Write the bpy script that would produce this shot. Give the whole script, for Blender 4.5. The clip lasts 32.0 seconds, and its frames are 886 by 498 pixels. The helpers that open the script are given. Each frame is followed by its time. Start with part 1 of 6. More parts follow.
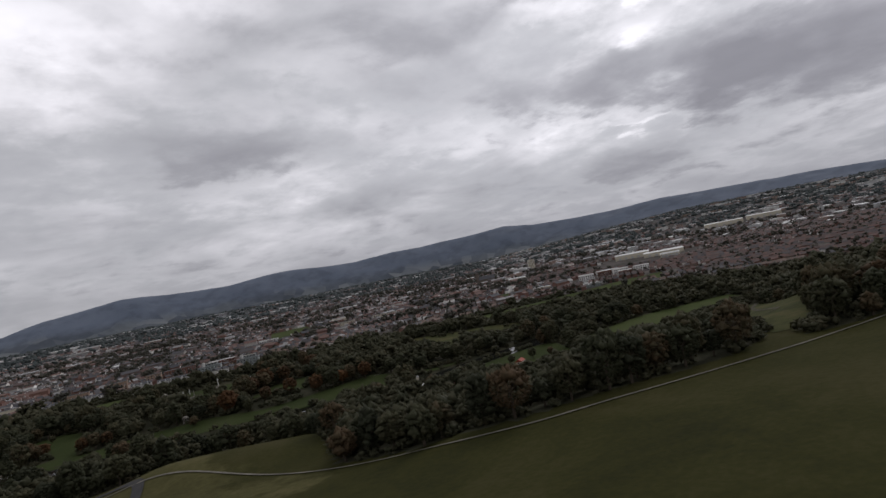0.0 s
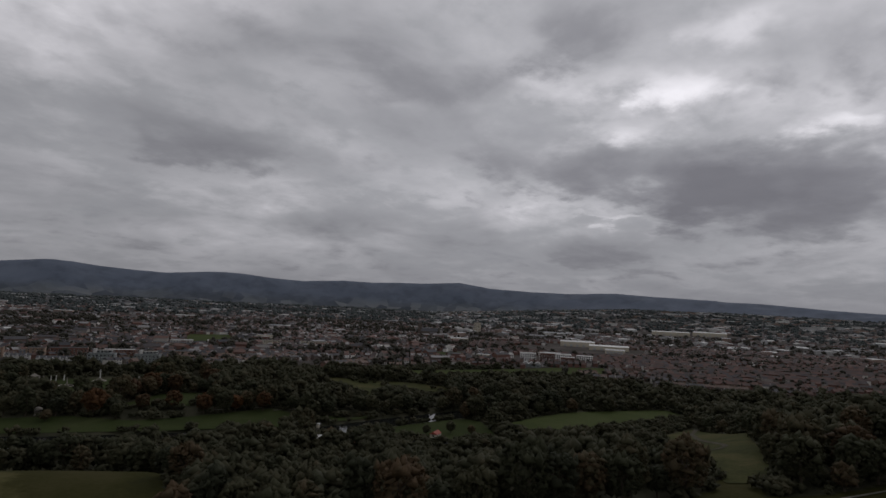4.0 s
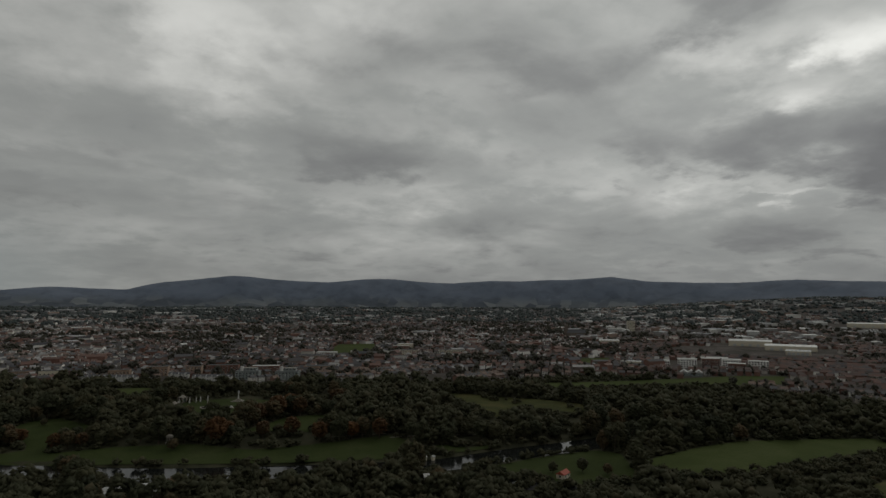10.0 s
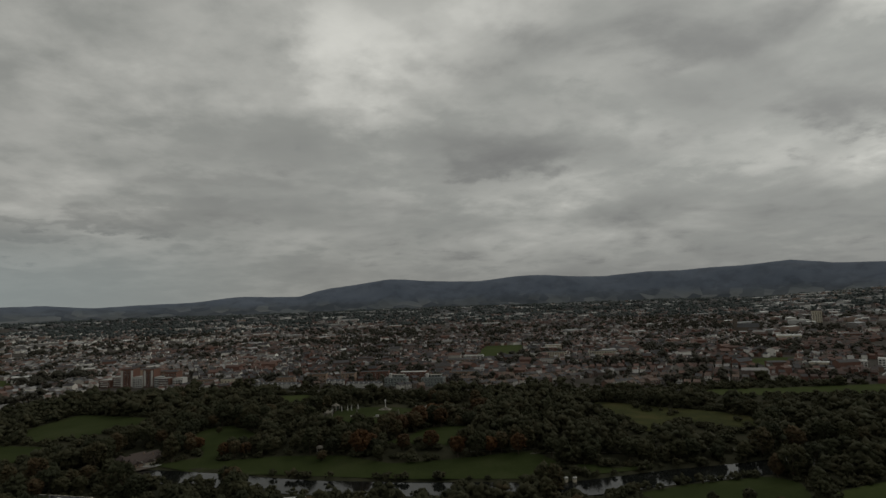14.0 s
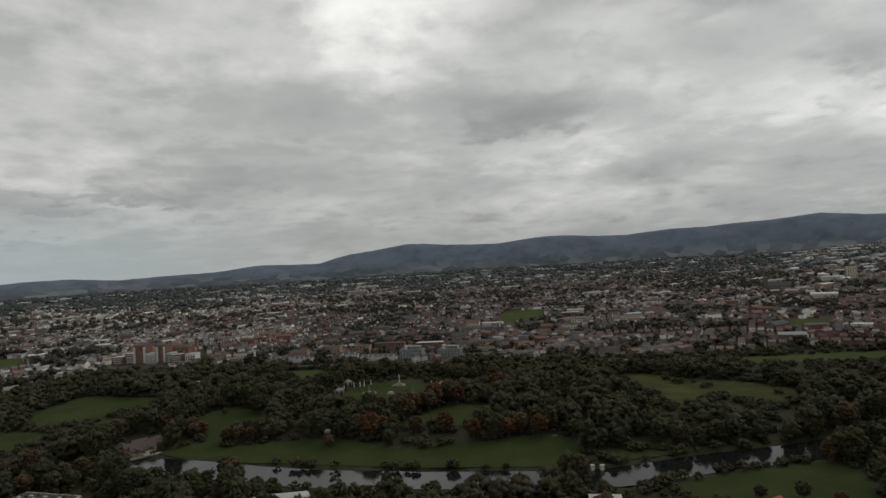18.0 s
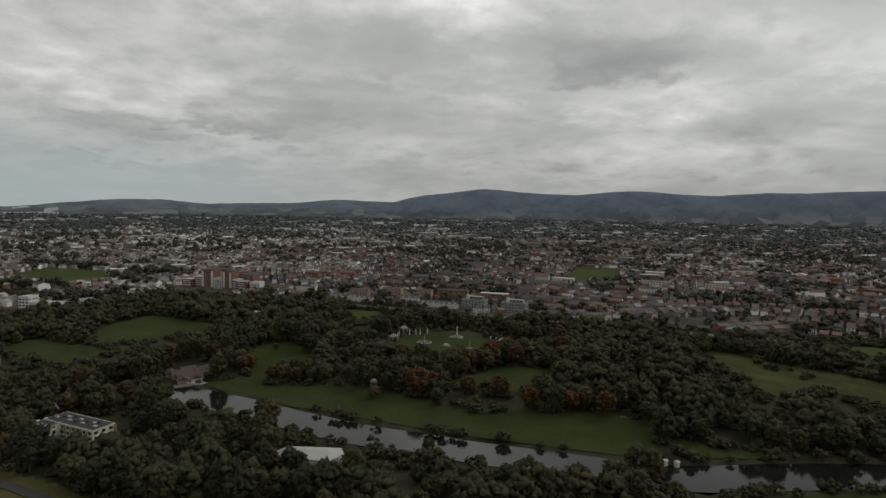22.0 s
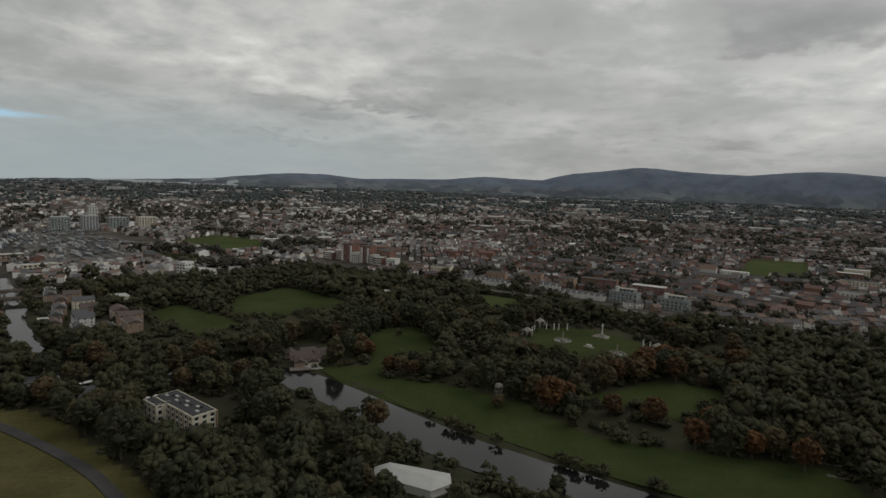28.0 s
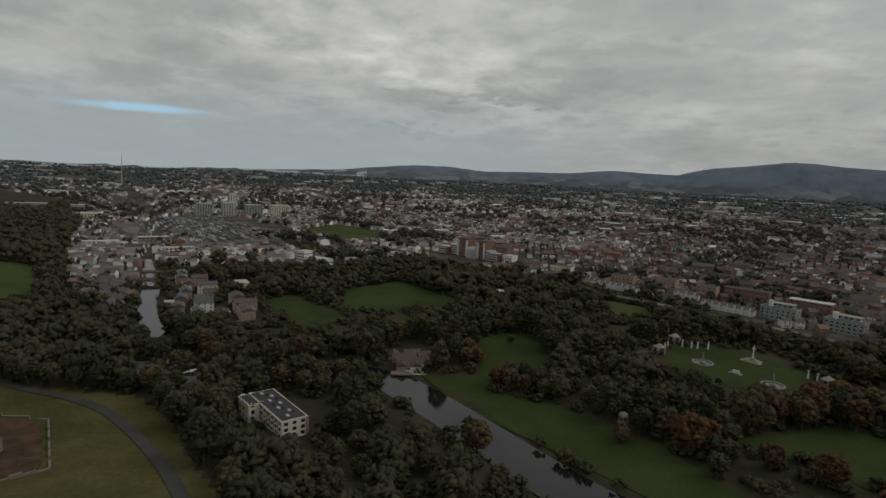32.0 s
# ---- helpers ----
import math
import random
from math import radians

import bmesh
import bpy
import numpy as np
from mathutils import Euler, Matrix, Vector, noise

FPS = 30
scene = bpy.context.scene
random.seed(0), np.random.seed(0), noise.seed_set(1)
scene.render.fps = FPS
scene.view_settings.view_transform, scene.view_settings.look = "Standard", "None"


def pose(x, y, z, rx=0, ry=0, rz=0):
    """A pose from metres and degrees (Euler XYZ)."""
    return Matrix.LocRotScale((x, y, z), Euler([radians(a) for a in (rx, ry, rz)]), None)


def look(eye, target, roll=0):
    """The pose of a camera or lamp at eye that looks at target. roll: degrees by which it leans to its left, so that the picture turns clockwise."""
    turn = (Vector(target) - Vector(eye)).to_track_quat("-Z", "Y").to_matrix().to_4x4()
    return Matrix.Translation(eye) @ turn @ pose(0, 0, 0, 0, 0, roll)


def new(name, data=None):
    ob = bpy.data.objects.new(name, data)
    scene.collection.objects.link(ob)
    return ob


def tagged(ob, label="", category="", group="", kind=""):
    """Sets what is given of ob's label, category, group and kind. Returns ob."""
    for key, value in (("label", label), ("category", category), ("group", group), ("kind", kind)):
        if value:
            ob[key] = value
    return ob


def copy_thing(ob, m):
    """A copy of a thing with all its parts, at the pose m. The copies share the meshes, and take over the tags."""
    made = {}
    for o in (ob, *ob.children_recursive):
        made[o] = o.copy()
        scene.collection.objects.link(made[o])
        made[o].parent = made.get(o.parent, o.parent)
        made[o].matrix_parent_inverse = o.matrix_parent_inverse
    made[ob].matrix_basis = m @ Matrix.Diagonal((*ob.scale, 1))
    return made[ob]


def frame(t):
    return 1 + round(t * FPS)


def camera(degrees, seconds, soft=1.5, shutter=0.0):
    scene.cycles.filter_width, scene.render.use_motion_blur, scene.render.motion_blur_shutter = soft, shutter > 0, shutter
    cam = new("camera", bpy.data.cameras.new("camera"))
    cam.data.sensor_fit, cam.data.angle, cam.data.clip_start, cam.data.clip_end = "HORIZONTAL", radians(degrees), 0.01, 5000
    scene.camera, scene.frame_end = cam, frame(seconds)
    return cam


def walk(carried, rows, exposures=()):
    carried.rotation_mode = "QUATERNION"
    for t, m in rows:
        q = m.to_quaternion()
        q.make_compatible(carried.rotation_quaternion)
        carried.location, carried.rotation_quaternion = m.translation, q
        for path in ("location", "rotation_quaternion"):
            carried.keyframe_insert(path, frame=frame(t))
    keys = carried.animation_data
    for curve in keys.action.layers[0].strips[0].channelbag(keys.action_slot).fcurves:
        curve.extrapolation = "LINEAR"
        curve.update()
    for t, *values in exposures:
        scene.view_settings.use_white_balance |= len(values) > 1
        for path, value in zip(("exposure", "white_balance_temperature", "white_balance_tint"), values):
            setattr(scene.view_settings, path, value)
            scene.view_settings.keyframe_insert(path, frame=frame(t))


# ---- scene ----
# seconds, eye x, y, z, heading (left of +y), pitch, roll
FLIGHT = [
    (0, -147.4, -156.2, 86.5, -42.18, 1.80, -11.35),
    (0.5, -142.9, -153.3, 86.4, -46.16, 0.41, -13.81),
    (1, -138.5, -150.4, 86.4, -49.37, 2.87, -9.07),
    (1.5, -134.1, -147.6, 86.4, -48.83, 3.53, -6.08),
    (2, -129.7, -144.9, 86.4, -50.76, 3.00, -4.42),
    (2.5, -125.4, -142.2, 86.5, -53.63, 5.54, -0.66),
    (3, -121.1, -139.1, 86.6, -48.46, 5.54, 2.24),
    (3.5, -116.7, -135.5, 87.3, -46.48, 5.98, 3.26),
    (5.5, -99.0, -119.2, 91.4, -48.11, 6.27, 0.12),
    (6, -94.4, -115.9, 92.6, -45.60, 5.96, 3.72),
    (6.5, -89.8, -113.9, 93.8, -39.26, 6.10, 6.85),
    (7, -85.0, -112.7, 95.0, -38.36, 6.79, 3.58),
    (7.5, -80.3, -111.7, 96.2, -41.49, 3.64, 2.15),
    (8, -75.8, -110.7, 97.5, -39.64, 3.54, 0.40),
    (8.5, -71.4, -109.8, 98.8, -34.57, 5.73, -0.23),
    (9, -67.2, -109.5, 100.1, -39.41, 5.55, -4.30),
    (9.5, -63.3, -110.0, 101.4, -35.04, 8.26, -2.03),
    (10, -59.7, -111.1, 102.7, -31.77, 5.52, 0.25),
    (10.5, -56.2, -112.3, 104.0, -32.72, 6.56, 0.14),
    (11, -52.9, -113.6, 105.2, -30.68, 7.34, 2.36),
    (11.5, -49.8, -114.6, 106.4, -26.26, 8.05, 2.88),
    (12, -46.9, -114.5, 107.6, -24.21, 7.44, 1.40),
    (12.5, -44.5, -112.8, 109.1, -23.50, 6.22, 0.59),
    (13, -42.3, -110.2, 110.6, -22.11, 6.40, -0.10),
    (13.5, -40.2, -107.3, 112.1, -19.92, 6.27, -1.35),
    (14, -38.1, -104.4, 113.5, -16.81, 5.32, -2.08),
    (14.5, -36.0, -101.4, 114.8, -16.47, 5.53, -0.74),
    (15, -33.8, -97.9, 116.0, -15.67, 1.97, 1.22),
    (15.5, -31.5, -93.7, 116.8, -16.57, -4.24, 2.02),
    (17.5, -22.5, -74.8, 119.4, -11.94, -0.55, -2.70),
    (18, -20.5, -69.9, 119.9, -14.66, 1.69, -3.54),
    (18.5, -18.9, -64.8, 120.3, -14.70, 1.09, -3.22),
    (19, -17.4, -59.6, 120.6, -14.84, -1.60, -1.22),
    (19.5, -15.8, -54.4, 120.8, -14.63, -1.59, 3.35),
    (20, -14.0, -49.2, 120.9, -11.73, -1.02, 3.48),
    (20.5, -12.0, -44.0, 120.9, -9.52, -1.49, 2.82),
    (21, -10.1, -38.7, 120.8, -8.23, -4.21, -0.49),
    (21.5, -8.2, -33.4, 120.7, -7.18, -5.37, 0.67),
    (22, -6.4, -28.1, 120.6, -7.19, -3.64, 0.93),
    (22.5, -4.7, -22.8, 120.6, -4.96, -1.43, 0.37),
    (23, -3.2, -17.5, 120.5, -4.80, -1.17, -0.40),
    (23.5, -1.7, -12.3, 120.4, -3.98, -2.96, -0.04),
    (24, -0.5, -7.0, 120.3, -3.85, -5.80, 1.52),
    (24.5, 0.7, -1.8, 120.2, -2.53, -8.20, 4.20),
    (25, 1.6, 3.1, 120.2, 0.40, -6.28, 4.41),
    (25.5, 2.1, 7.8, 120.1, 2.78, -3.32, 3.09),
    (27.5, 2.6, 26.0, 119.9, 6.49, -6.49, 2.88),
    (28, 2.3, 30.6, 119.9, 7.38, -6.21, 2.09),
    (28.5, 1.5, 35.1, 119.8, 8.93, -4.96, 2.00),
    (29, 0.7, 39.7, 119.7, 10.66, -2.37, 1.30),
    (29.5, 0.3, 44.5, 119.6, 12.08, 0.49, 0.54),
    (30, -0.1, 49.3, 119.6, 12.65, -0.43, 1.48),
    (30.5, -0.4, 54.1, 119.5, 14.12, -3.55, 2.77),
    (31, -0.9, 58.9, 119.5, 15.80, -5.12, 3.10),
    (31.5, -1.4, 63.7, 119.5, 17.59, -5.18, 2.13),
    (32, -1.8, 68.5, 119.5, 19.49, -7.41, 2.86),
]


def flight_pose(x, y, z, yaw, pitch, roll):
    a, b = radians(yaw), radians(pitch)
    way = Vector((-math.sin(a) * math.cos(b), math.cos(a) * math.cos(b), math.sin(b)))
    return look((x, y, z), Vector((x, y, z)) + 10 * way, roll)


cam = camera(75.6, 32.0, soft=1.5)
walk(cam, [(t, flight_pose(*r)) for t, *r in FLIGHT],
     [(0.0, 0.47, 6220, 18), (1.0, 0.20, 6220, 18), (3.0, -0.12, 6220, 18), (6.0, -0.32, 6320, 15), (9.0, -0.29, 6500, 9), (13.0, -0.27, 6750, 7), (15.5, -0.25, 6700, 7), (17.5, 0.40, 6550, 9), (18.2, 0.38, 6550, 9), (19.0, 0.16, 6550, 9), (20.0, 0.22, 6550, 9), (21.0, 0.27, 6580, 9), (22.0, 0.41, 6600, 9), (25.0, 0.42, 6600, 9), (28.0, 0.36, 6600, 9), (29.0, 0.42, 6600, 9), (30.0, 0.38, 6580, 9), (31.0, 0.29, 6550, 9), (32.0, 0.27, 6550, 9)])


# ---- node helpers ----
class Nodes:
    def __init__(self, tree):
        self.tree = tree
        tree.nodes.clear()

    def add(self, kind, inputs=(), **settings):
        n = self.tree.nodes.new(kind)
        if "blend" in settings:
            n.blend_type = settings["blend"]
        if "operation" in settings:
            n.operation = settings["operation"]
        if "data_type" in settings:
            n.data_type = settings["data_type"]
        if "feature" in settings:
            n.feature = settings["feature"]
        for key, value in dict(inputs).items():
            socket = n.inputs[key]
            if hasattr(value, "is_output"):
                self.tree.links.new(value, socket)
            elif hasattr(value, "outputs"):
                self.tree.links.new(value.outputs[0], socket)
            else:
                socket.default_value = value
        return n

    def math(self, op, a, b=0.0, c=0.0):
        return self.add("ShaderNodeMath", {0: a, 1: b, 2: c}, operation=op)

    def noise(self, vector, scale, detail=4.0, rough=0.55, distort=0.0):
        n = self.add("ShaderNodeTexNoise", {"Scale": scale, "Detail": detail, "Roughness": rough, "Distortion": distort})
        if vector is not None:
            self.tree.links.new(vector if hasattr(vector, "is_output") else vector.outputs[0], n.inputs["Vector"])
        return n

    def smooth(self, value, lo, hi, a=0.0, b=1.0):
        n = self.add("ShaderNodeMapRange", {"Value": value, "From Min": lo, "From Max": hi, "To Min": a, "To Max": b})
        n.interpolation_type = "SMOOTHSTEP"
        return n

    def mix(self, fac, a, b, blend="MIX"):
        n = self.add("ShaderNodeMixRGB", {"Fac": fac, "Color1": a, "Color2": b}, blend=blend)
        return n

    def ramp(self, fac, stops):
        n = self.add("ShaderNodeValToRGB", {"Fac": fac})
        while len(n.color_ramp.elements) < len(stops):
            n.color_ramp.elements.new(0.5)
        for e, (pos, col) in zip(n.color_ramp.elements, stops):
            e.position, e.color = pos, (*col, 1)
        return n


def bearing(az, el):
    """A unit vector; az: degrees to the right of +y."""
    a, b = radians(az), radians(el)
    return Vector((math.sin(a) * math.cos(b), math.cos(a) * math.cos(b), math.sin(b)))


# ---- sky: a broken overcast layer over a pale blue sky ----
world = bpy.data.worlds.new("overcast")
scene.world = world
world.use_nodes = True
w = Nodes(world.node_tree)
way = w.add("ShaderNodeTexCoord").outputs["Generated"]
sep = w.add("ShaderNodeSeparateXYZ", {0: way})
up = w.math("MAXIMUM", sep.outputs[2], 0.0)
# the cloud base is a flat sheet seen from below: its texture crowds together towards the horizon
lift = w.math("ADD", up, 0.21)
sheet = w.add("ShaderNodeCombineXYZ", {0: w.math("DIVIDE", sep.outputs[0], lift), 1: w.math("DIVIDE", sep.outputs[1], lift), 2: 0.35})
aside = w.add("ShaderNodeVectorMath", {0: sheet, 1: (17.3, -8.1, 4.7)}, operation="ADD")
big = w.noise(sheet, 1.05, 4.0, 0.5, 0.25)
fine = w.noise(sheet, 2.9, 6.0, 0.55, 0.2)
wisp = w.noise(aside, 6.5, 6.0, 0.6, 0.1)
lumps = w.noise(aside, 1.7, 6.0, 0.52, 0.3)
swirl = w.noise(aside, 3.4, 4.0, 0.55, 0.0)


def centred(node, amount):
    return w.math("MULTIPLY", w.math("SUBTRACT", node, 0.5), amount)


def total(*nodes):
    out = nodes[0]
    for n in nodes[1:]:
        out = w.math("ADD", out, n)
    return out


# compass direction and height over the horizon in degrees, ruffled so that no outline is smooth
az_deg = w.math("MULTIPLY", w.math("ARCTAN2", sep.outputs[0], sep.outputs[1]), 57.2958)
el_deg = w.math("MULTIPLY", w.math("ARCSINE", sep.outputs[2]), 57.2958)
west = w.smooth(az_deg, -25.0, 60.0, 0.45, 1.0)
spot = w.add("ShaderNodeCombineXYZ", {0: total(az_deg, centred(swirl, 17.0), centred(wisp, 6.0)), 1: total(el_deg, centred(fine, 7.0), centred(wisp, 2.5)), 2: 0.0})


def cloud_lobe(value, az, el, wide, high, amount):
    """Thickens or thins the layer round one direction."""
    off = w.add("ShaderNodeVectorMath", {0: spot, 1: (az, el, 0.0)}, operation="SUBTRACT")
    off = w.add("ShaderNodeVectorMath", {0: off, 1: (1.0 / wide, 1.0 / high, 0.0)}, operation="MULTIPLY")
    far = w.add("ShaderNodeVectorMath", {0: off}, operation="LENGTH").outputs["Value"]
    return w.math("ADD", value, w.smooth(far, 1.3, 0.25, 0.0, amount))


# bright, thin parts of the layer
thin = total(0.5, centred(big, 0.55), centred(fine, 0.50), centred(wisp, 0.34))
for lobe in ((68.5, 20.8, 4.5, 1.8, 0.20), (64, 22.0, 3.5, 1.6, 0.12), (68, 20.5, 11, 4.5, 0.09), (64, 17.25, 4, 1.4, 0.16), (80, 16.55, 4, 1.3, 0.2), (57, 22.95, 5, 2, 0.16), (75, 25.95, 4, 2, 0.14), (62.5, 9.65, 4, 0.5, 0.12), (68, 8.65, 3, 0.45, 0.10), (82, 12.95, 2.5, 1.5, 0.1),
             (11, 21.9, 9, 6, 0.16), (8, 26.4, 8, 4, 0.14), (25, 29.4, 10, 4, 0.14), (36, 21.95, 8, 2.5, 0.06), (50, 11.45, 14, 1.4, 0.06), (-8, 20.15, 14, 6, 0.08), (-30, 14.15, 14, 6, 0.08), (0, 6.4, 18, 2, 0.05)):
    thin = cloud_lobe(thin, *lobe)
veil = w.ramp(thin, ((0.25, (0.275, 0.283, 0.287)), (0.46, (0.365, 0.375, 0.370)), (0.62, (0.52, 0.525, 0.515)), (0.85, (0.84, 0.84, 0.82))))
# darker heaps below it
heap = total(-0.06, w.math("MULTIPLY", west, total(centred(lumps, 1.15), centred(fine, 0.55))), centred(wisp, 0.34))
for lobe in ((76, 11.4, 11, 4.3, 0.58), (66, 13.2, 11, 3.4, 0.34), (56, 14.6, 10, 3.2, 0.26), (47, 16.7, 10, 3.4, 0.19), (37, 18.5, 9, 3, 0.09), (31, 13.85, 8, 2.2, 0.2), (20, 14.7, 10, 2.8, 0.2), (59, 26.3, 8, 3.2, 0.22), (22, 23.4, 12, 5, 0.07),
             (82, 21.95, 7, 4, 0.22), (84, 13.95, 6, 3, 0.2), (76, 20.2, 3.4, 1.6, 0.24), (1, 15.9, 10, 3, 0.14), (66, 6.2, 18, 2.2, 0.14), (47, 6.4, 24, 3.2, 0.12), (-8, 9.15, 9, 1.1, 0.22), (-4, 12.2, 9, 1.2, 0.18), (-12, 7.75, 8, 0.9, 0.24), (-20, 6.35, 6, 0.8, 0.22),
             (-20, 3.75, 4, 0.5, 0.14), (-24, 4.35, 4, 0.5, 0.18), (8, 7.6, 12, 2.4, 0.08), (24, 6.4, 20, 3.0, 0.10), (-22, 7.55, 6, 0.8, 0.2), (44, 22, 9, 3, 0.05), (36, 25, 14, 6, 0.10)):
    heap = cloud_lobe(heap, *lobe)
base = w.ramp(heap, ((0.0, (0.320, 0.328, 0.326)), (0.22, (0.262, 0.268, 0.270)), (0.45, (0.190, 0.193, 0.200)), (0.70, (0.150, 0.152, 0.160))))
cloud = w.mix(w.smooth(heap, -0.10, 0.28, 0.0, 0.93), veil, base)
haze = w.smooth(up, 0.13, 0.0)
toward_west = w.smooth(w.add("ShaderNodeVectorMath", {0: way, 1: bearing(70, 0)}, operation="DOT_PRODUCT").outputs["Value"], 0.1, 0.95)
murk = w.mix(toward_west, (0.385, 0.39, 0.375, 1), (0.238, 0.242, 0.247, 1))
cloud = w.mix(w.math("MULTIPLY", haze, 0.55), cloud, murk)
east = w.smooth(w.add("ShaderNodeVectorMath", {0: way, 1: bearing(-50, 0)}, operation="DOT_PRODUCT").outputs["Value"], 0.55, 0.98)
east = w.math("MULTIPLY", east, w.smooth(up, 0.16, 0.03))
cloud = w.mix(w.math("MULTIPLY", east, 0.75), cloud, (0.375, 0.440, 0.465, 1))
bright = w.smooth(w.add("ShaderNodeVectorMath", {0: way, 1: bearing(72, 16)}, operation="DOT_PRODUCT").outputs["Value"], 0.72, 0.98)
bright = w.math("MULTIPLY", bright, w.smooth(up, 0.03, 0.24))
bright = w.math("ADD", w.math("MULTIPLY", bright, 0.12), w.smooth(az_deg, -35.0, 65.0, 0.84, 1.10))
bright = w.math("MULTIPLY", bright, w.smooth(el_deg, 1.0, 14.0, 0.84, 1.0))
cloud = w.mix(1.0, cloud, w.add("ShaderNodeCombineColor", {0: bright, 1: bright, 2: bright}), "MULTIPLY")
clear = w.add("ShaderNodeTexSky")
clear.sky_type, clear.sun_disc, clear.sun_elevation, clear.sun_rotation = "NISHITA", False, radians(38), radians(150)
gap = w.add("ShaderNodeVectorMath", {0: w.add("ShaderNodeVectorMath", {0: way, 1: bearing(-48, 4.5)}, operation="SUBTRACT"), 1: (1.55, 1.55, 23.0)}, operation="MULTIPLY")
gap = w.add("ShaderNodeVectorMath", {0: gap}, operation="LENGTH").outputs["Value"]
gap = w.math("ADD", gap, w.math("MULTIPLY", w.math("SUBTRACT", wisp, 0.5), 0.20))
opening = w.smooth(gap, 0.20, 0.04, 0.0, 0.85)
blue = w.mix(1.0, clear, (0.054, 0.070, 0.090, 1), "MULTIPLY")
sky = w.mix(opening, cloud, blue)
w.add("ShaderNodeOutputWorld", {"Surface": w.add("ShaderNodeBackground", {"Color": sky, "Strength": 1.0})})

sun = new("sun", bpy.data.lights.new("sun", "SUN"))
sun.data.energy, sun.data.angle, sun.data.color = 0.5, radians(25), (1.0, 0.97, 0.92)
sun.matrix_world = look(bearing(70, 40) * 100, (0, 0, 0))


# ---- materials ----
def material(name, rough=0.85, metal=0.0):
    m = bpy.data.materials.new(name)
    m.use_nodes = True
    return m, Nodes(m.node_tree), rough, metal


def finish(made, colour, bump=None, strength=0.4, distance=0.05, spec=0.3):
    m, n, rough, metal = made
    b = n.add("ShaderNodeBsdfPrincipled", {"Base Color": colour, "Roughness": rough, "Metallic": metal, "Specular IOR Level": spec})
    if bump is not None:
        n.tree.links.new(n.add("ShaderNodeBump", {"Height": bump, "Strength": strength, "Distance": distance}).outputs[0], b.inputs["Normal"])
    n.add("ShaderNodeOutputMaterial", {"Surface": b})
    return m


def earthy(name, low, mid, high, scale=0.03, fine=0.8, rough=0.9, bump=0.5, distance=0.3):
    """Ground: three tones mixed at two scales."""
    made = material(name, rough)
    n = made[1]
    place = n.add("ShaderNodeNewGeometry").outputs["Position"]
    a, b = n.noise(place, scale, 5.0, 0.6, 0.4), n.noise(place, fine, 4.0, 0.6)
    f = n.math("ADD", n.math("MULTIPLY", a, 0.7), n.math("MULTIPLY", b, 0.32))
    return finish(made, n.ramp(f, ((0.36, low), (0.51, mid), (0.66, high))), b, bump, distance, 0.02)


def painted(name, colours, scale=0.5, rough=0.8, vary=0.25, spec=0.3, metal=0.0, island=False, bump=0.2):
    """A wall, roof or object: colours picked at random per object or per island, weathered at two scales."""
    made = material(name, rough, metal)
    n = made[1]
    place = n.add("ShaderNodeNewGeometry")
    pick = place.outputs["Random Per Island"] if island else n.add("ShaderNodeObjectInfo").outputs["Random"]
    base = n.ramp(pick, [((k + 0.5) / len(colours), c) for k, c in enumerate(colours)]) if len(colours) > 1 else None
    if base is not None:
        base.color_ramp.interpolation = "CONSTANT"
        for k, e in enumerate(base.color_ramp.elements):
            e.position = k / len(colours)
    a, b = n.noise(place.outputs["Position"], scale, 4.0, 0.6), n.noise(place.outputs["Position"], scale * 9, 3.0, 0.6)
    f = n.math("ADD", n.math("MULTIPLY", a, vary), n.math("MULTIPLY", b, vary * 0.6))
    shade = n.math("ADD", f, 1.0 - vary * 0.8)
    colour = n.mix(1.0, base if base is not None else (*colours[0], 1), n.add("ShaderNodeCombineColor", {0: shade, 1: shade, 2: shade}), "MULTIPLY")
    return finish(made, colour, b, bump, 0.03, spec)


def leafy(name, colours, island=False):
    made = material(name, 0.75)
    n = made[1]
    geo = n.add("ShaderNodeNewGeometry")
    place = geo.outputs["Position"]
    tint = geo.outputs["Random Per Island"]
    broad = n.noise(place, 0.07, 3.0, 0.65)
    pick = n.math("ADD", n.math("MULTIPLY", broad, 0.95), n.math("MULTIPLY", tint, 0.12)) if island else n.math("ADD", n.math("MULTIPLY", n.add("ShaderNodeObjectInfo").outputs["Random"], 0.8), n.math("MULTIPLY", tint, 0.2))
    colour = n.ramp(pick, [(0.12 + 0.8 * k / (len(colours) - 1), c) for k, c in enumerate(colours)])
    grain = n.noise(place, 1.6, 4.0, 0.7)
    shade = n.smooth(grain, 0.3, 0.7, 0.88, 1.12)
    colour = n.mix(1.0, colour, n.add("ShaderNodeCombineColor", {0: shade, 1: shade, 2: shade}), "MULTIPLY")
    m = finish(made, colour, grain, 0.6, 0.3, 0.06)
    # light also passes through the leaves
    glow = n.add("ShaderNodeBsdfTranslucent", {"Color": n.mix(1.0, colour, (1.25, 1.25, 1.1, 1), "MULTIPLY")})
    skin = next(k for k in n.tree.nodes if k.bl_idname == "ShaderNodeBsdfPrincipled")
    out = next(k for k in n.tree.nodes if k.bl_idname == "ShaderNodeOutputMaterial")
    n.tree.links.new(n.add("ShaderNodeMixShader", {0: 0.12, 1: skin, 2: glow}).outputs[0], out.inputs[0])
    return m


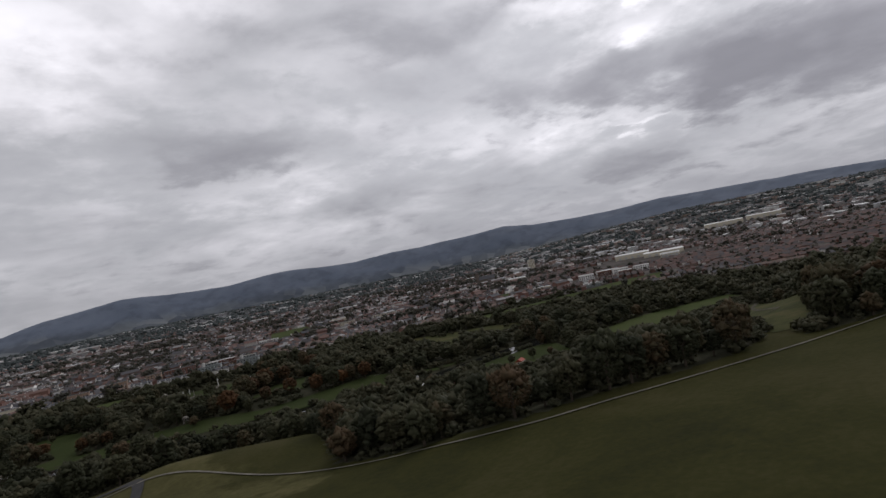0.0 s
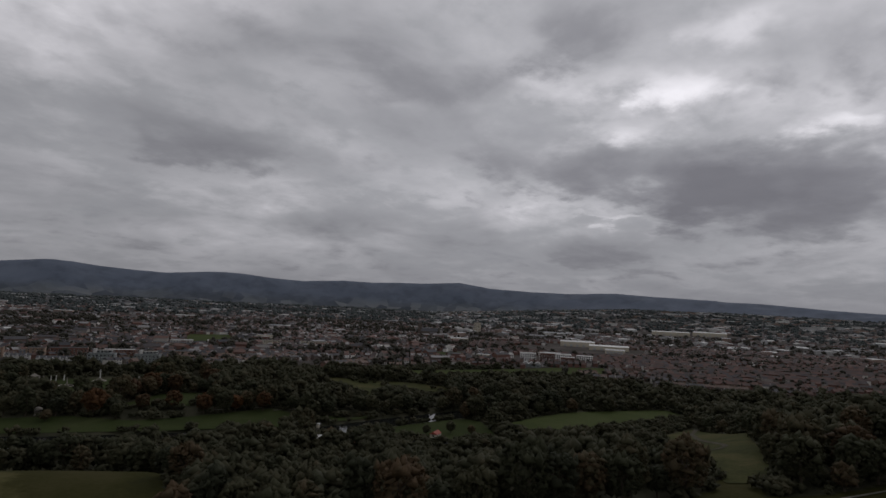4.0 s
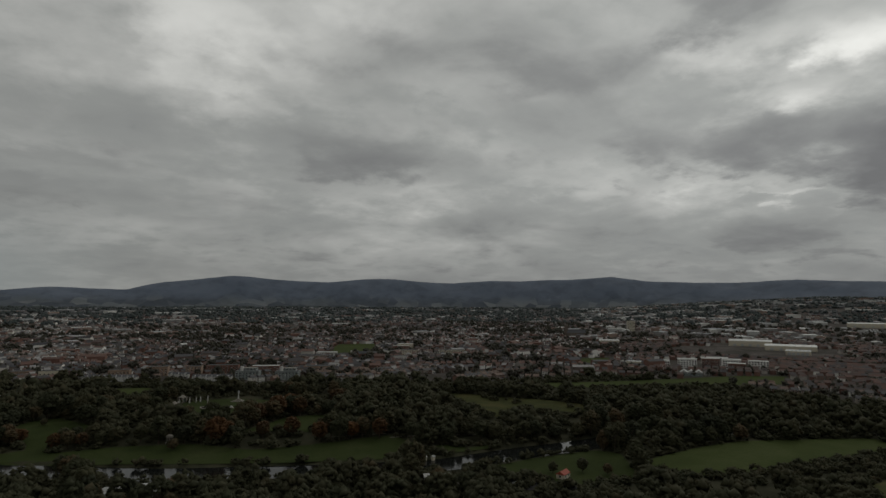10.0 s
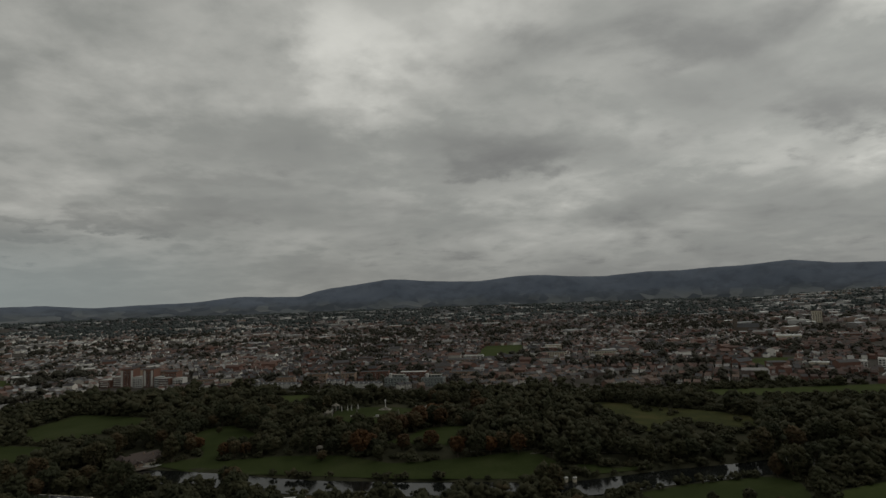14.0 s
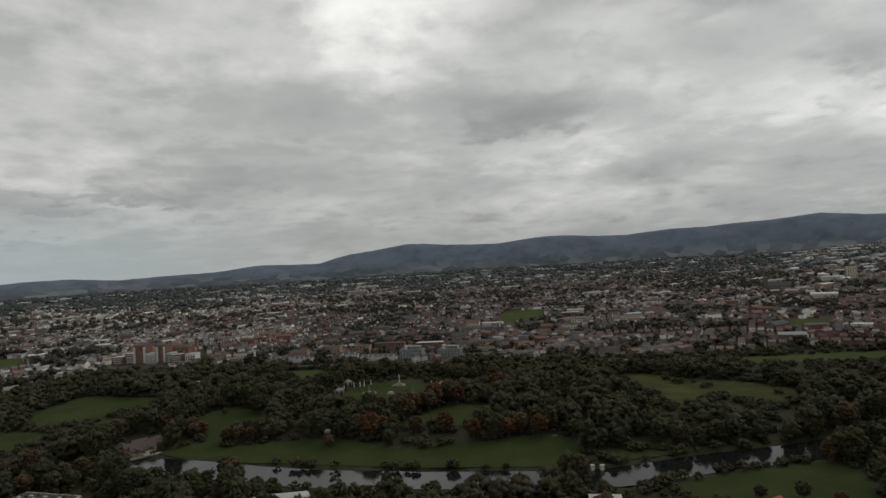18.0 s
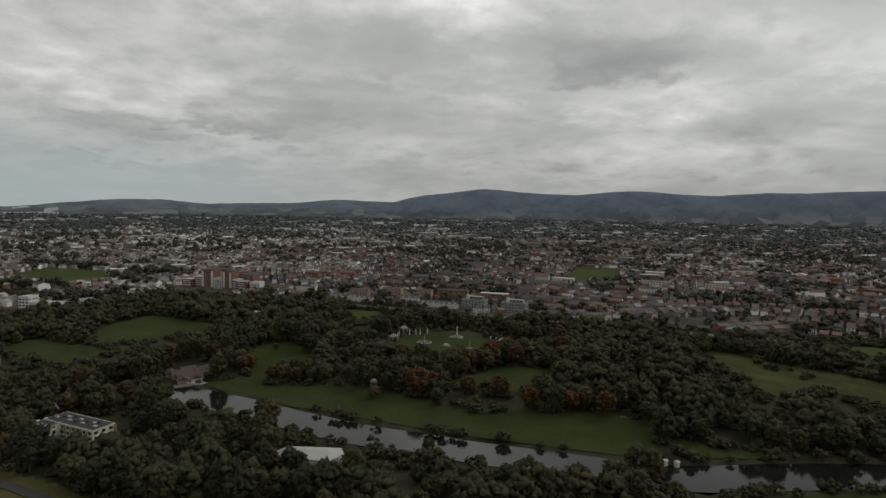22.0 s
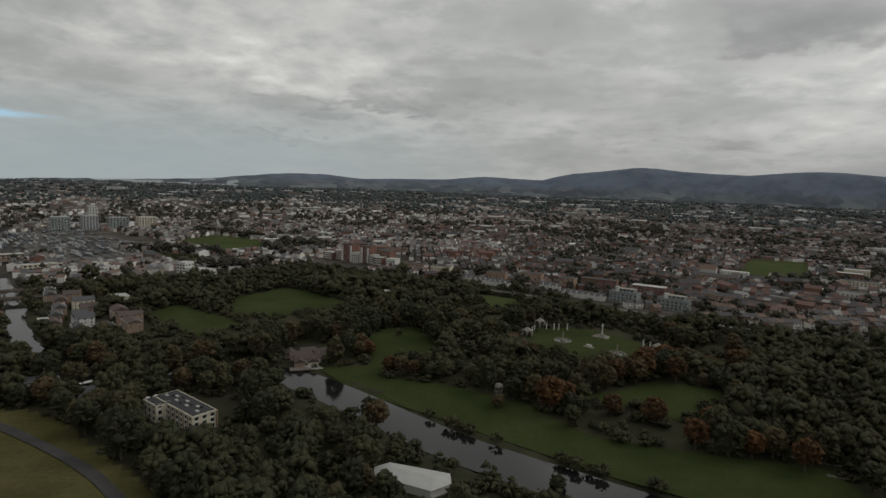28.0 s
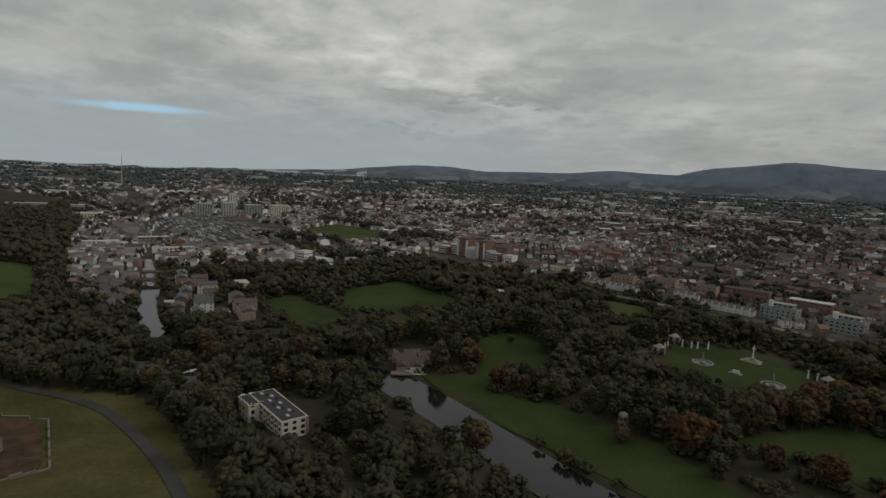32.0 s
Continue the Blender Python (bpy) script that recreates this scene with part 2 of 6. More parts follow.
M_WOODFLOOR = earthy("woodland_floor", (0.029, 0.030, 0.019), (0.041, 0.041, 0.026), (0.057, 0.053, 0.034))
park_made = material("park_grass", 0.9)
pn = park_made[1]
pplace = pn.add("ShaderNodeNewGeometry").outputs["Position"]
p_broad, p_fine = pn.noise(pplace, 0.022, 5.0, 0.6, 0.4), pn.noise(pplace, 0.5, 4.0, 0.6)
p_tone = pn.math("ADD", pn.math("MULTIPLY", p_broad, 0.7), pn.math("MULTIPLY", p_fine, 0.32))
mown = pn.ramp(p_tone, ((0.36, (0.023, 0.024, 0.009)), (0.51, (0.034, 0.034, 0.011)), (0.66, (0.048, 0.044, 0.018))))
tall = pn.ramp(p_tone, ((0.36, (0.044, 0.042, 0.018)), (0.51, (0.067, 0.063, 0.025)), (0.66, (0.095, 0.084, 0.039))))
# the yellower, longer grass of the hill by the fort begins along an uneven line
p_at = pn.add("ShaderNodeSeparateXYZ", {0: pplace})
p_stray = pn.math("MULTIPLY", pn.math("SUBTRACT", pn.noise(pplace, 0.035, 5.0, 0.65), 0.5), 110.0)
p_east = pn.smooth(pn.math("ADD", p_at.outputs[0], p_stray), -52.0, -74.0)
p_south = pn.smooth(pn.math("SUBTRACT", p_at.outputs[1], p_stray), 24.0, 44.0)
M_PARK = finish(park_made, pn.mix(pn.math("MULTIPLY", p_east, p_south), mown, tall), p_fine, 0.5, 0.3, 0.02)
M_FIELD = earthy("sports_turf", (0.038, 0.050, 0.017), (0.049, 0.063, 0.021), (0.064, 0.076, 0.030), 0.02, 0.4)
M_LAWN = earthy("mown_lawn", (0.027, 0.036, 0.013), (0.035, 0.046, 0.016), (0.048, 0.056, 0.024), 0.025, 0.6)
M_MEADOW = earthy("rough_meadow", (0.034, 0.038, 0.018), (0.052, 0.056, 0.022), (0.081, 0.073, 0.033), 0.04, 0.5)
M_TOWN = earthy("town_ground", (0.043, 0.041, 0.034), (0.068, 0.061, 0.054), (0.130, 0.114, 0.107), 0.03, 0.28)
# distance haze is painted into the mountain colours, bluest on the tops
moor_made = material("hazy_mountain_moor", 0.95)
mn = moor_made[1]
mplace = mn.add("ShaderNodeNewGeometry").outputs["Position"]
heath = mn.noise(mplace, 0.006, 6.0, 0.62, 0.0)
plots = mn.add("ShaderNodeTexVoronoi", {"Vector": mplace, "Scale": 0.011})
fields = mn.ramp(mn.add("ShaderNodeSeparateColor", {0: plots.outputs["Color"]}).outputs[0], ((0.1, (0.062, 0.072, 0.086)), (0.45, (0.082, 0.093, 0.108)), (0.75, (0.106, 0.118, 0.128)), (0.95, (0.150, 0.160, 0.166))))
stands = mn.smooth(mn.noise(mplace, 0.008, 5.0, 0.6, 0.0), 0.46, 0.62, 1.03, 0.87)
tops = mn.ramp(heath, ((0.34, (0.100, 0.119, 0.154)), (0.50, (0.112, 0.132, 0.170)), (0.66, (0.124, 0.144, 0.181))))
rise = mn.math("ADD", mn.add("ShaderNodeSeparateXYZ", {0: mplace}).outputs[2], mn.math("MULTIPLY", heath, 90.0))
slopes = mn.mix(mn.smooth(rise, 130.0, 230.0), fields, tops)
M_HAZYMOOR = finish(moor_made, mn.mix(1.0, slopes, mn.add("ShaderNodeCombineColor", {0: stands, 1: stands, 2: stands}), "MULTIPLY"), heath, 0.15, 2.0, 0.1)
# foothill ground in a bluish grey that stands in for haze
M_HAZYFOOT = earthy("hazy_foothill_fields", (0.045, 0.053, 0.060), (0.060, 0.068, 0.077), (0.084, 0.092, 0.100), 0.012, 0.05)
M_ASPHALT = earthy("asphalt", (0.040, 0.040, 0.041), (0.052, 0.051, 0.051), (0.068, 0.066, 0.064), 0.05, 1.2, 0.85)
M_GRAVEL = earthy("pale_path", (0.10, 0.092, 0.076), (0.15, 0.14, 0.115), (0.21, 0.195, 0.165), 0.1, 1.5)
M_DIRT = earthy("dirt_track", (0.052, 0.048, 0.036), (0.072, 0.066, 0.050), (0.094, 0.088, 0.070), 0.1, 1.5)
M_TRACK = earthy("rail_ballast", (0.075, 0.070, 0.066), (0.12, 0.112, 0.105), (0.20, 0.19, 0.18), 0.02, 0.3)
M_SEA = earthy("sea_water", (0.20, 0.22, 0.235), (0.24, 0.26, 0.275), (0.28, 0.30, 0.31), 0.004, 0.02, 0.4)
M_LEAF = leafy("green_leaves", ((0.036, 0.039, 0.024), (0.048, 0.051, 0.029), (0.063, 0.060, 0.034), (0.090, 0.061, 0.035)))
M_LEAF_AUTUMN = leafy("autumn_leaves", ((0.070, 0.042, 0.024), (0.096, 0.049, 0.023), (0.062, 0.045, 0.027), (0.118, 0.055, 0.022)))
M_WOODS = leafy("woodland_leaves", ((0.034, 0.037, 0.024), (0.046, 0.049, 0.029), (0.061, 0.058, 0.034), (0.089, 0.061, 0.036)), True)
# town tree leaves: greyer than the woods, some haze mixed into the colour
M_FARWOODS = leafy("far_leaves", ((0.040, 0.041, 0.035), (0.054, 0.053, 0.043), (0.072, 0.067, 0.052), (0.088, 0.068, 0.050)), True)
# farthest leaves, walls and roofs: haze painted in as paler, bluer base colours
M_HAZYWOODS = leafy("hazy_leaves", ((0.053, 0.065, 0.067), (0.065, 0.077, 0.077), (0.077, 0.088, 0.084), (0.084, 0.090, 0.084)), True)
M_HAZYWALL = painted("hazy_row_walls", [(0.170, 0.172, 0.178), (0.125, 0.120, 0.124), (0.340, 0.338, 0.335), (0.145, 0.140, 0.145), (0.205, 0.204, 0.206), (0.130, 0.125, 0.130)], 0.2, 0.9, 0.3, island=True)
M_HAZYROOF = painted("hazy_row_roofs", [(0.102, 0.105, 0.113), (0.116, 0.108, 0.108), (0.090, 0.093, 0.102), (0.160, 0.164, 0.170)], 0.3, 0.8, 0.4, island=True)
# suburb wall tones pulled closer together to imitate haze
M_HAZYSUBURB = painted("hazy_suburb_walls", [(0.200, 0.181, 0.175), (0.163, 0.115, 0.103), (0.500, 0.488, 0.475), (0.175, 0.147, 0.140), (0.275, 0.256, 0.244), (0.188, 0.125, 0.110), (0.388, 0.369, 0.350)], 0.2, 0.9, 0.3, island=True)
M_STOCK = painted("rail_stock", [(0.10, 0.10, 0.105), (0.17, 0.165, 0.16), (0.24, 0.24, 0.235), (0.12, 0.10, 0.09), (0.34, 0.34, 0.33), (0.08, 0.10, 0.13)], 0.2, 0.7, 0.3, island=True)
M_BARK = painted("bark", [(0.07, 0.055, 0.04)], 2.0, 0.95, 0.5)
M_ROWWALL = painted("row_walls", [(0.18, 0.145, 0.13), (0.165, 0.085, 0.066), (0.40, 0.38, 0.35), (0.15, 0.108, 0.095), (0.145, 0.078, 0.060), (0.28, 0.26, 0.235), (0.175, 0.096, 0.074), (0.80, 0.78, 0.74), (0.14, 0.112, 0.10), (0.66, 0.625, 0.575), (0.15, 0.082, 0.064), (0.78, 0.77, 0.75)], 0.2, 0.9, 0.3, island=True)
M_ROWROOF = painted("row_roofs", [(0.060, 0.055, 0.056), (0.106, 0.064, 0.053), (0.048, 0.048, 0.053), (0.125, 0.072, 0.058), (0.070, 0.067, 0.070), (0.144, 0.086, 0.070), (0.054, 0.050, 0.053), (0.258, 0.250, 0.245), (0.086, 0.060, 0.053)], 0.3, 0.8, 0.4, island=True)
# eastern houses: lighter palette that paints in the brighter, hazier light there
M_HAZYCITYWALL = painted("hazy_city_walls", [(0.34, 0.31, 0.28), (0.22, 0.14, 0.115), (0.52, 0.50, 0.46), (0.26, 0.22, 0.20), (0.20, 0.125, 0.10), (0.44, 0.41, 0.37), (0.80, 0.78, 0.74), (0.24, 0.20, 0.18), (0.68, 0.65, 0.60)], 0.2, 0.9, 0.3, island=True)
M_HAZYCITYROOF = painted("hazy_city_roofs", [(0.105, 0.100, 0.100), (0.135, 0.096, 0.082), (0.085, 0.085, 0.090), (0.165, 0.112, 0.094), (0.30, 0.295, 0.285), (0.115, 0.110, 0.112), (0.20, 0.195, 0.19)], 0.3, 0.8, 0.4, island=True)
M_BRICKROW = painted("brick_row_walls", [(0.165, 0.088, 0.068), (0.145, 0.080, 0.063), (0.20, 0.14, 0.115), (0.17, 0.092, 0.072), (0.14, 0.075, 0.060), (0.36, 0.33, 0.30), (0.155, 0.084, 0.066), (0.70, 0.68, 0.64)], 0.2, 0.9, 0.3, island=True)
M_BRICKROOF = painted("brick_row_roofs", [(0.080, 0.056, 0.050), (0.100, 0.060, 0.050), (0.056, 0.050, 0.052), (0.118, 0.068, 0.056), (0.070, 0.058, 0.056), (0.090, 0.058, 0.050)], 0.3, 0.8, 0.4, island=True)
M_SHEDROOF = painted("shed_roofs", [(0.344, 0.344, 0.344), (0.508, 0.508, 0.492), (0.205, 0.213, 0.221), (0.590, 0.590, 0.574), (0.271, 0.279, 0.295), (0.410, 0.402, 0.377)], 0.1, 0.7, 0.25, island=True)
M_SHEDWALL = painted("shed_walls", [(0.45, 0.45, 0.44), (0.25, 0.24, 0.23), (0.58, 0.57, 0.54), (0.30, 0.22, 0.18)], 0.2, 0.8, 0.3, island=True)

water_made = material("river_water", 0.06)
wn = water_made[1]
wplace = wn.add("ShaderNodeNewGeometry").outputs["Position"]
M_WATER = finish(water_made, wn.ramp(wn.noise(wplace, 0.05, 3.0), ((0.35, (0.008, 0.009, 0.009)), (0.65, (0.013, 0.014, 0.013)))), wn.noise(wplace, 0.8, 4.0, 0.6), 0.08, 0.3, 0.25)


# ---- the lie of the land ----
RIVER = np.array([(-2600, 2300), (-1300, 1250), (-900, 930), (-640, 668), (-560, 590), (-495, 530), (-449, 487), (-398, 438), (-360, 400), (-318, 366), (-285, 343), (-258, 329), (-230, 322), (-205, 334), (-175, 360),
                  (-140, 366), (-95, 338), (-20, 284), (47, 252), (90, 233), (140, 213), (205, 211), (270, 203), (345, 206), (450, 152), (560, 48), (690, -135), (900, -500), (2500, -1600)], float)
SKYLINE = np.array([(-180, 0), (-70, -0.4), (-60, -0.6), (-45, -0.6), (-37, -0.35), (-31, -0.1), (-28.5, 0.1), (-26, 0.38), (-22.3, 0.85), (-19, 0.8), (-16, 0.5), (-12, 0.58), (-8, 0.75), (-3.4, 1.12), (-0.9, 1.05), (1, 1.0),
                    (2.2, 0.95), (5, 1.72), (7.5, 2.05), (11, 2.4), (12.5, 2.36), (15, 2.15), (18, 1.98), (20, 1.95), (23.5, 2.28), (26, 2.3), (30, 2.05), (33, 1.92), (37, 2.25), (40, 2.1), (44.5, 2.3), (48.8, 2.55), (52, 2.1), (56, 1.85), (60, 1.92), (64.5, 2.05), (71, 1.7), (76, 1.6), (81, 1.2), (88, 0.8), (95, 0.5), (180, 0)])


def to_river(x, y):
    """Distance to the river's middle line; positive on the near (north) side."""
    x, y = np.asarray(x, float), np.asarray(y, float)
    best = np.full(x.shape, 1e9)
    for (ax, ay), (bx, by) in zip(RIVER[:-1], RIVER[1:]):
        ux, uy = bx - ax, by - ay
        k = np.clip(((x - ax) * ux + (y - ay) * uy) / (ux * ux + uy * uy), 0, 1)
        best = np.minimum(best, np.hypot(x - ax - k * ux, y - ay - k * uy))
    return np.where(y < np.interp(x, RIVER[:, 0], RIVER[:, 1]), best, -best)


def sstep(v, lo, hi):
    k = np.clip((v - lo) / (hi - lo), 0, 1)
    return k * k * (3 - 2 * k)


def land(x, y, bed=True):
    x, y = np.asarray(x, float), np.asarray(y, float)
    d, r = to_river(x, y), np.hypot(x, y)
    az = np.degrees(np.arctan2(x, y))
    north = np.minimum(np.maximum(d - 75, 0) * 0.13, 47)
    # west of the fort hill the bank is flat at first and then climbs steeply to the park
    scarp = np.interp(d, (75, 120, 160, 200, 258, 275, 300, 436), (0, 2.0, 5.0, 13.0, 29.5, 31.5, 33.0, 47))
    north = north + (scarp - north) * sstep(x, -70, 20)
    north = north + 11 * np.exp(-(((d - 150) / 40) ** 2)) * sstep(x, -112, -70) * (1 - sstep(x, -15, 15))
    north = north - 3.0 * sstep(north, 42, 47) * 0.5
    north = north * (1 - 0.7 * sstep(r, 700, 1600))
    south = 5 * sstep(-d, 20, 110) + 3 * sstep(-d, 150, 350) + 0.010 * np.maximum(r - 500, 0)
    z = np.where(d > 0, north, south)
    el = np.interp(az, SKYLINE[:, 0], SKYLINE[:, 1])
    # the plain rises to the foothills in the west
    low = np.minimum(el - 0.15, np.interp(az, (46, 58, 66, 74, 84), (-0.65, -0.05, 0.4, 0.4, 0.15)))
    rim = 118 + 4200 * np.tan(np.radians(low))
    z = z + (rim - z) * sstep(r, 1700, 4200)
    top = 118 + 4650 * np.tan(np.radians(el))
    z = z + (top - z) * sstep(r, 4150, 4650) ** 0.8
    wave = 4.0 * np.sin(x * 0.0031 + 1.3) * np.sin(y * 0.0027) * sstep(r, 900, 2200)
    z = z + wave * (1 - sstep(r, 4100, 4400))
    if bed:
        slim = 1 - 0.4 * sstep(-x, 170, 250)
        z = z - 3.4 * (1 - sstep(np.abs(d), 10 * slim, 16 * slim)) * (1 - sstep(r, 1500, 2200))
    return z


def inside(x, y, poly):
    x, y = np.asarray(x, float), np.asarray(y, float)
    hit = np.zeros(x.shape, bool)
    for (ax, ay), (bx, by) in zip(poly, poly[1:] + poly[:1]):
        if ay != by:
            hit ^= ((ay > y) != (by > y)) & (x < (bx - ax) * (y - ay) / (by - ay) + ax)
    return hit


OPEN_HILL = [(-17, 10), (-2, -20), (12, -26), (35, -37), (52, -50), (75, -60), (100, -62), (116, -57), (123, -64), (106, -80), (120, -93), (142, -102), (175, -118), (260, -152), (420, -230), (300, -700), (-300, -900), (-900, -300), (-620, 150), (-450, 250), (-330, 264),
             (-300, 264), (-270, 272), (-240, 280), (-205, 268), (-160, 236), (-124, 212), (-88, 190), (-60, 196), (-35, 195), (-10, 165), (0, 140), (-20, 90), (-38, 48), (-25, 8)]
TOWN = [(-4800, 1500), (-1500, 1170), (-1180, 1000), (-700, 588), (-560, 540), (-490, 556), (-420, 592), (-345, 655), (-310, 690), (-285, 765), (-248, 735), (-145, 715), (-44, 690), (48, 640), (99, 590), (178, 562),
        (276, 520), (352, 478), (426, 445), (520, 440), (600, 350), (590, 240), (600, 200), (594, 124), (660, 20), (727, -72), (900, -260), (4800, -1300), (4800, 4800), (-4800, 4800)]
RIVERSIDE = [(-395, 390), (-425, 400), (-510, 450), (-690, 586), (-962, 815), (-1400, 1192), (-1300, 1235), (-900, 912), (-640, 650), (-480, 500), (-394, 418)]
LAWNS = {
    "river_lawn": [(-126, 380), (-92, 386), (-77, 369), (-36, 361), (12, 338), (42, 306), (82, 297), (142, 290), (150, 262), (136, 231), (90, 251), (47, 269), (20, 284), (-16, 304), (-54, 326), (-100, 357)],
    "playing_field": [(-266, 541), (-237, 605), (-148, 550), (-193, 488), (-230, 474)],
    "terrace_lawn": [(-303, 466), (-298, 502), (-211, 455), (-227, 412)],
    "avenue_lawn": [(-93, 370), (-90, 398), (-100, 425), (-108, 450), (-92, 478), (-74, 480), (-60, 450), (-46, 420), (-58, 403), (-75, 393), (-78, 366)],
    "sports_ground": [(-40, 624), (2, 614), (14, 580), (-22, 570)],
    "hospital_field": [(-572, 928), (-562, 1038), (-447, 990), (-394, 875), (-420, 818)],
    "school_field": [(408, 1080), (490, 1058), (392, 838), (316, 888)],
    "club_lawn": [(156, 190), (200, 192), (252, 186), (260, 170), (224, 122), (182, 134), (164, 168)],
    "long_strip": [(398, 405), (420, 428), (480, 402), (553, 375), (671, 338), (722, 300), (690, 262), (646, 272), (545, 330), (470, 362)],
    "bank_field": [(258, 150), (320, 153), (370, 148), (468, 100), (440, 70), (390, 80), (300, 90), (248, 112)],
    "edge_field": [(-640, 440), (-606, 482), (-495, 412), (-468, 366), (-520, 346)],
    "wood_glade": [(44, 352), (70, 368), (90, 388), (115, 385), (130, 375), (110, 352), (90, 325), (79, 342), (57, 342)],
    "bank_green": [(153, 252), (166, 252), (178, 237), (208, 235), (200, 227), (154, 232)],
    "far_pitch": [(655, 602), (720, 580), (632, 516), (573, 522)],
}
MEADOWS = {
    "waste_ground": [(-580, 800), (-500, 800), (-440, 776), (-385, 762), (-394, 704), (-440, 716), (-492, 752)],
    "upper_clearing": [(212, -92), (240, -84), (262, -98), (225, -108)],
    "west_meadow": [(276, 425), (299, 410), (318, 378), (345, 345), (362, 300), (345, 280), (317, 280), (305, 305), (286, 318), (256, 290), (245, 306), (260, 343), (261, 378)],
    "hill_clearing": [(112, -63), (127, -55), (178, -28), (216, -6), (250, 10), (300, 38), (366, 42), (346, 8), (290, -22), (245, -36), (200, -52), (150, -68), (124, -74)],
}


# ---- mesh helpers ----
def mesh(name, verts, faces, mats=(), index=None, smooth=False):
    me = bpy.data.meshes.new(name)
    verts = np.asarray(verts, np.float32).reshape(-1, 3)
    groups = faces if isinstance(faces, (list, tuple)) and len(faces) and hasattr(faces[0], "shape") else [np.asarray(faces, np.int32)]
    me.vertices.add(len(verts))
    me.vertices.foreach_set("co", verts.ravel())
    loops = np.concatenate([np.asarray(g, np.int32).ravel() for g in groups])
    sizes = np.concatenate([np.full(len(g), g.shape[1], np.int32) for g in groups])
    me.loops.add(len(loops))
    me.loops.foreach_set("vertex_index", loops)
    me.polygons.add(len(sizes))
    me.polygons.foreach_set("loop_start", np.r_[0, np.cumsum(sizes)[:-1]].astype(np.int32))
    me.polygons.foreach_set("loop_total", sizes)
    for m in mats:
        me.materials.append(m)
    if index is not None:
        me.polygons.foreach_set("material_index", np.asarray(index, np.int32))
    me.polygons.foreach_set("use_smooth", np.full(len(sizes), smooth))
    me.update(calc_edges=True)
    return me


def part(name, me, parent=None, label="", at=None):
    """One mesh object under a thing or a part. me: a mesh, or a bmesh with its material."""
    if isinstance(me, tuple):
        bm, mat = me
        me = bpy.data.meshes.new(name)
        bm.to_mesh(me)
        bm.free()
        me.materials.append(mat)
    ob = new(name, me)
    ob.parent = parent
    if at is not None:
        ob.matrix_basis = at
    return tagged(ob, label) if label else ob


def base_of(name, x, y, z, turn, label, category, group="", kind=""):
    ob = new(name)
    ob.empty_display_size = 0.5
    ob.matrix_basis = pose(x, y, z, 0, 0, turn)
    return tagged(ob, label, category, group, kind)


def box(bm, x, y, z, sx, sy, sz, turn=0.0):
    """A box whose base is centred on x, y, z."""
    m = pose(x, y, z + sz / 2, 0, 0, turn) @ Matrix.Diagonal((sx, sy, sz, 1))
    bmesh.ops.create_cube(bm, size=1, matrix=m)
    return bm


def tube(bm, x, y, z, r0, r1, h, n=12):
    bmesh.ops.create_cone(bm, cap_ends=True, segments=n, radius1=r0, radius2=max(r1, 0.001), depth=h, matrix=pose(x, y, z + h / 2))
    return bm


def gable(bm, x, y, z, sx, sy, h, over=0.3, turn=0.0):
    """A pitched roof with its ridge along x."""
    m = pose(x, y, z, 0, 0, turn)
    a, b = sx / 2 + over, sy / 2 + over
    t = 0.18
    ring = [bm.verts.new(m @ Vector(p)) for p in ((-a, -b, 0), (-a, b, 0), (-a, 0, h), (a, -b, 0), (a, b, 0), (a, 0, h), (-a, -b, -t), (-a, b, -t), (a, -b, -t), (a, b, -t))]
    for f in ((0, 2, 5, 3), (1, 4, 5, 2), (0, 1, 2), (3, 5, 4), (0, 3, 8, 6), (4, 1, 7, 9), (6, 8, 9, 7), (1, 0, 6, 7), (3, 4, 9, 8)):
        bm.faces.new([ring[k] for k in f])
    return bm


def drape(name, poly, mat, lift, label, category, step=9.0):
    """A surface cut to an outline and laid on the land."""
    px, py = np.array(poly).T
    # round the outline
    for cut in (0.1, 0.2):
        nx, ny = np.roll(px, -1), np.roll(py, -1)
        px, py = np.stack([(1 - cut) * px + cut * nx, cut * px + (1 - cut) * nx], 1).ravel(), np.stack([(1 - cut) * py + cut * ny, cut * py + (1 - cut) * ny], 1).ravel()
    bm = bmesh.new()
    bm.faces.new([bm.verts.new((a, b, 0)) for a, b in zip(px, py)])
    for axis, lo, hi in ((0, px.min(), px.max()), (1, py.min(), py.max())):
        k = lo + step
        while k < hi:
            co, no = ((k, 0, 0), (1, 0, 0)) if axis == 0 else ((0, k, 0), (0, 1, 0))
            bmesh.ops.bisect_plane(bm, geom=bm.verts[:] + bm.edges[:] + bm.faces[:], plane_co=co, plane_no=no)
            k += step
    co = np.array([v.co[:2] for v in bm.verts])
    for v, z in zip(bm.verts, land(co[:, 0], co[:, 1]) + lift):
        v.co.z = z
    bmesh.ops.recalc_face_normals(bm, faces=bm.faces)
    if sum(f.normal.z for f in bm.faces) < 0:
        bmesh.ops.reverse_faces(bm, faces=bm.faces)
    ob = part(name, (bm, mat))
    return tagged(ob, label, category, kind="structure")


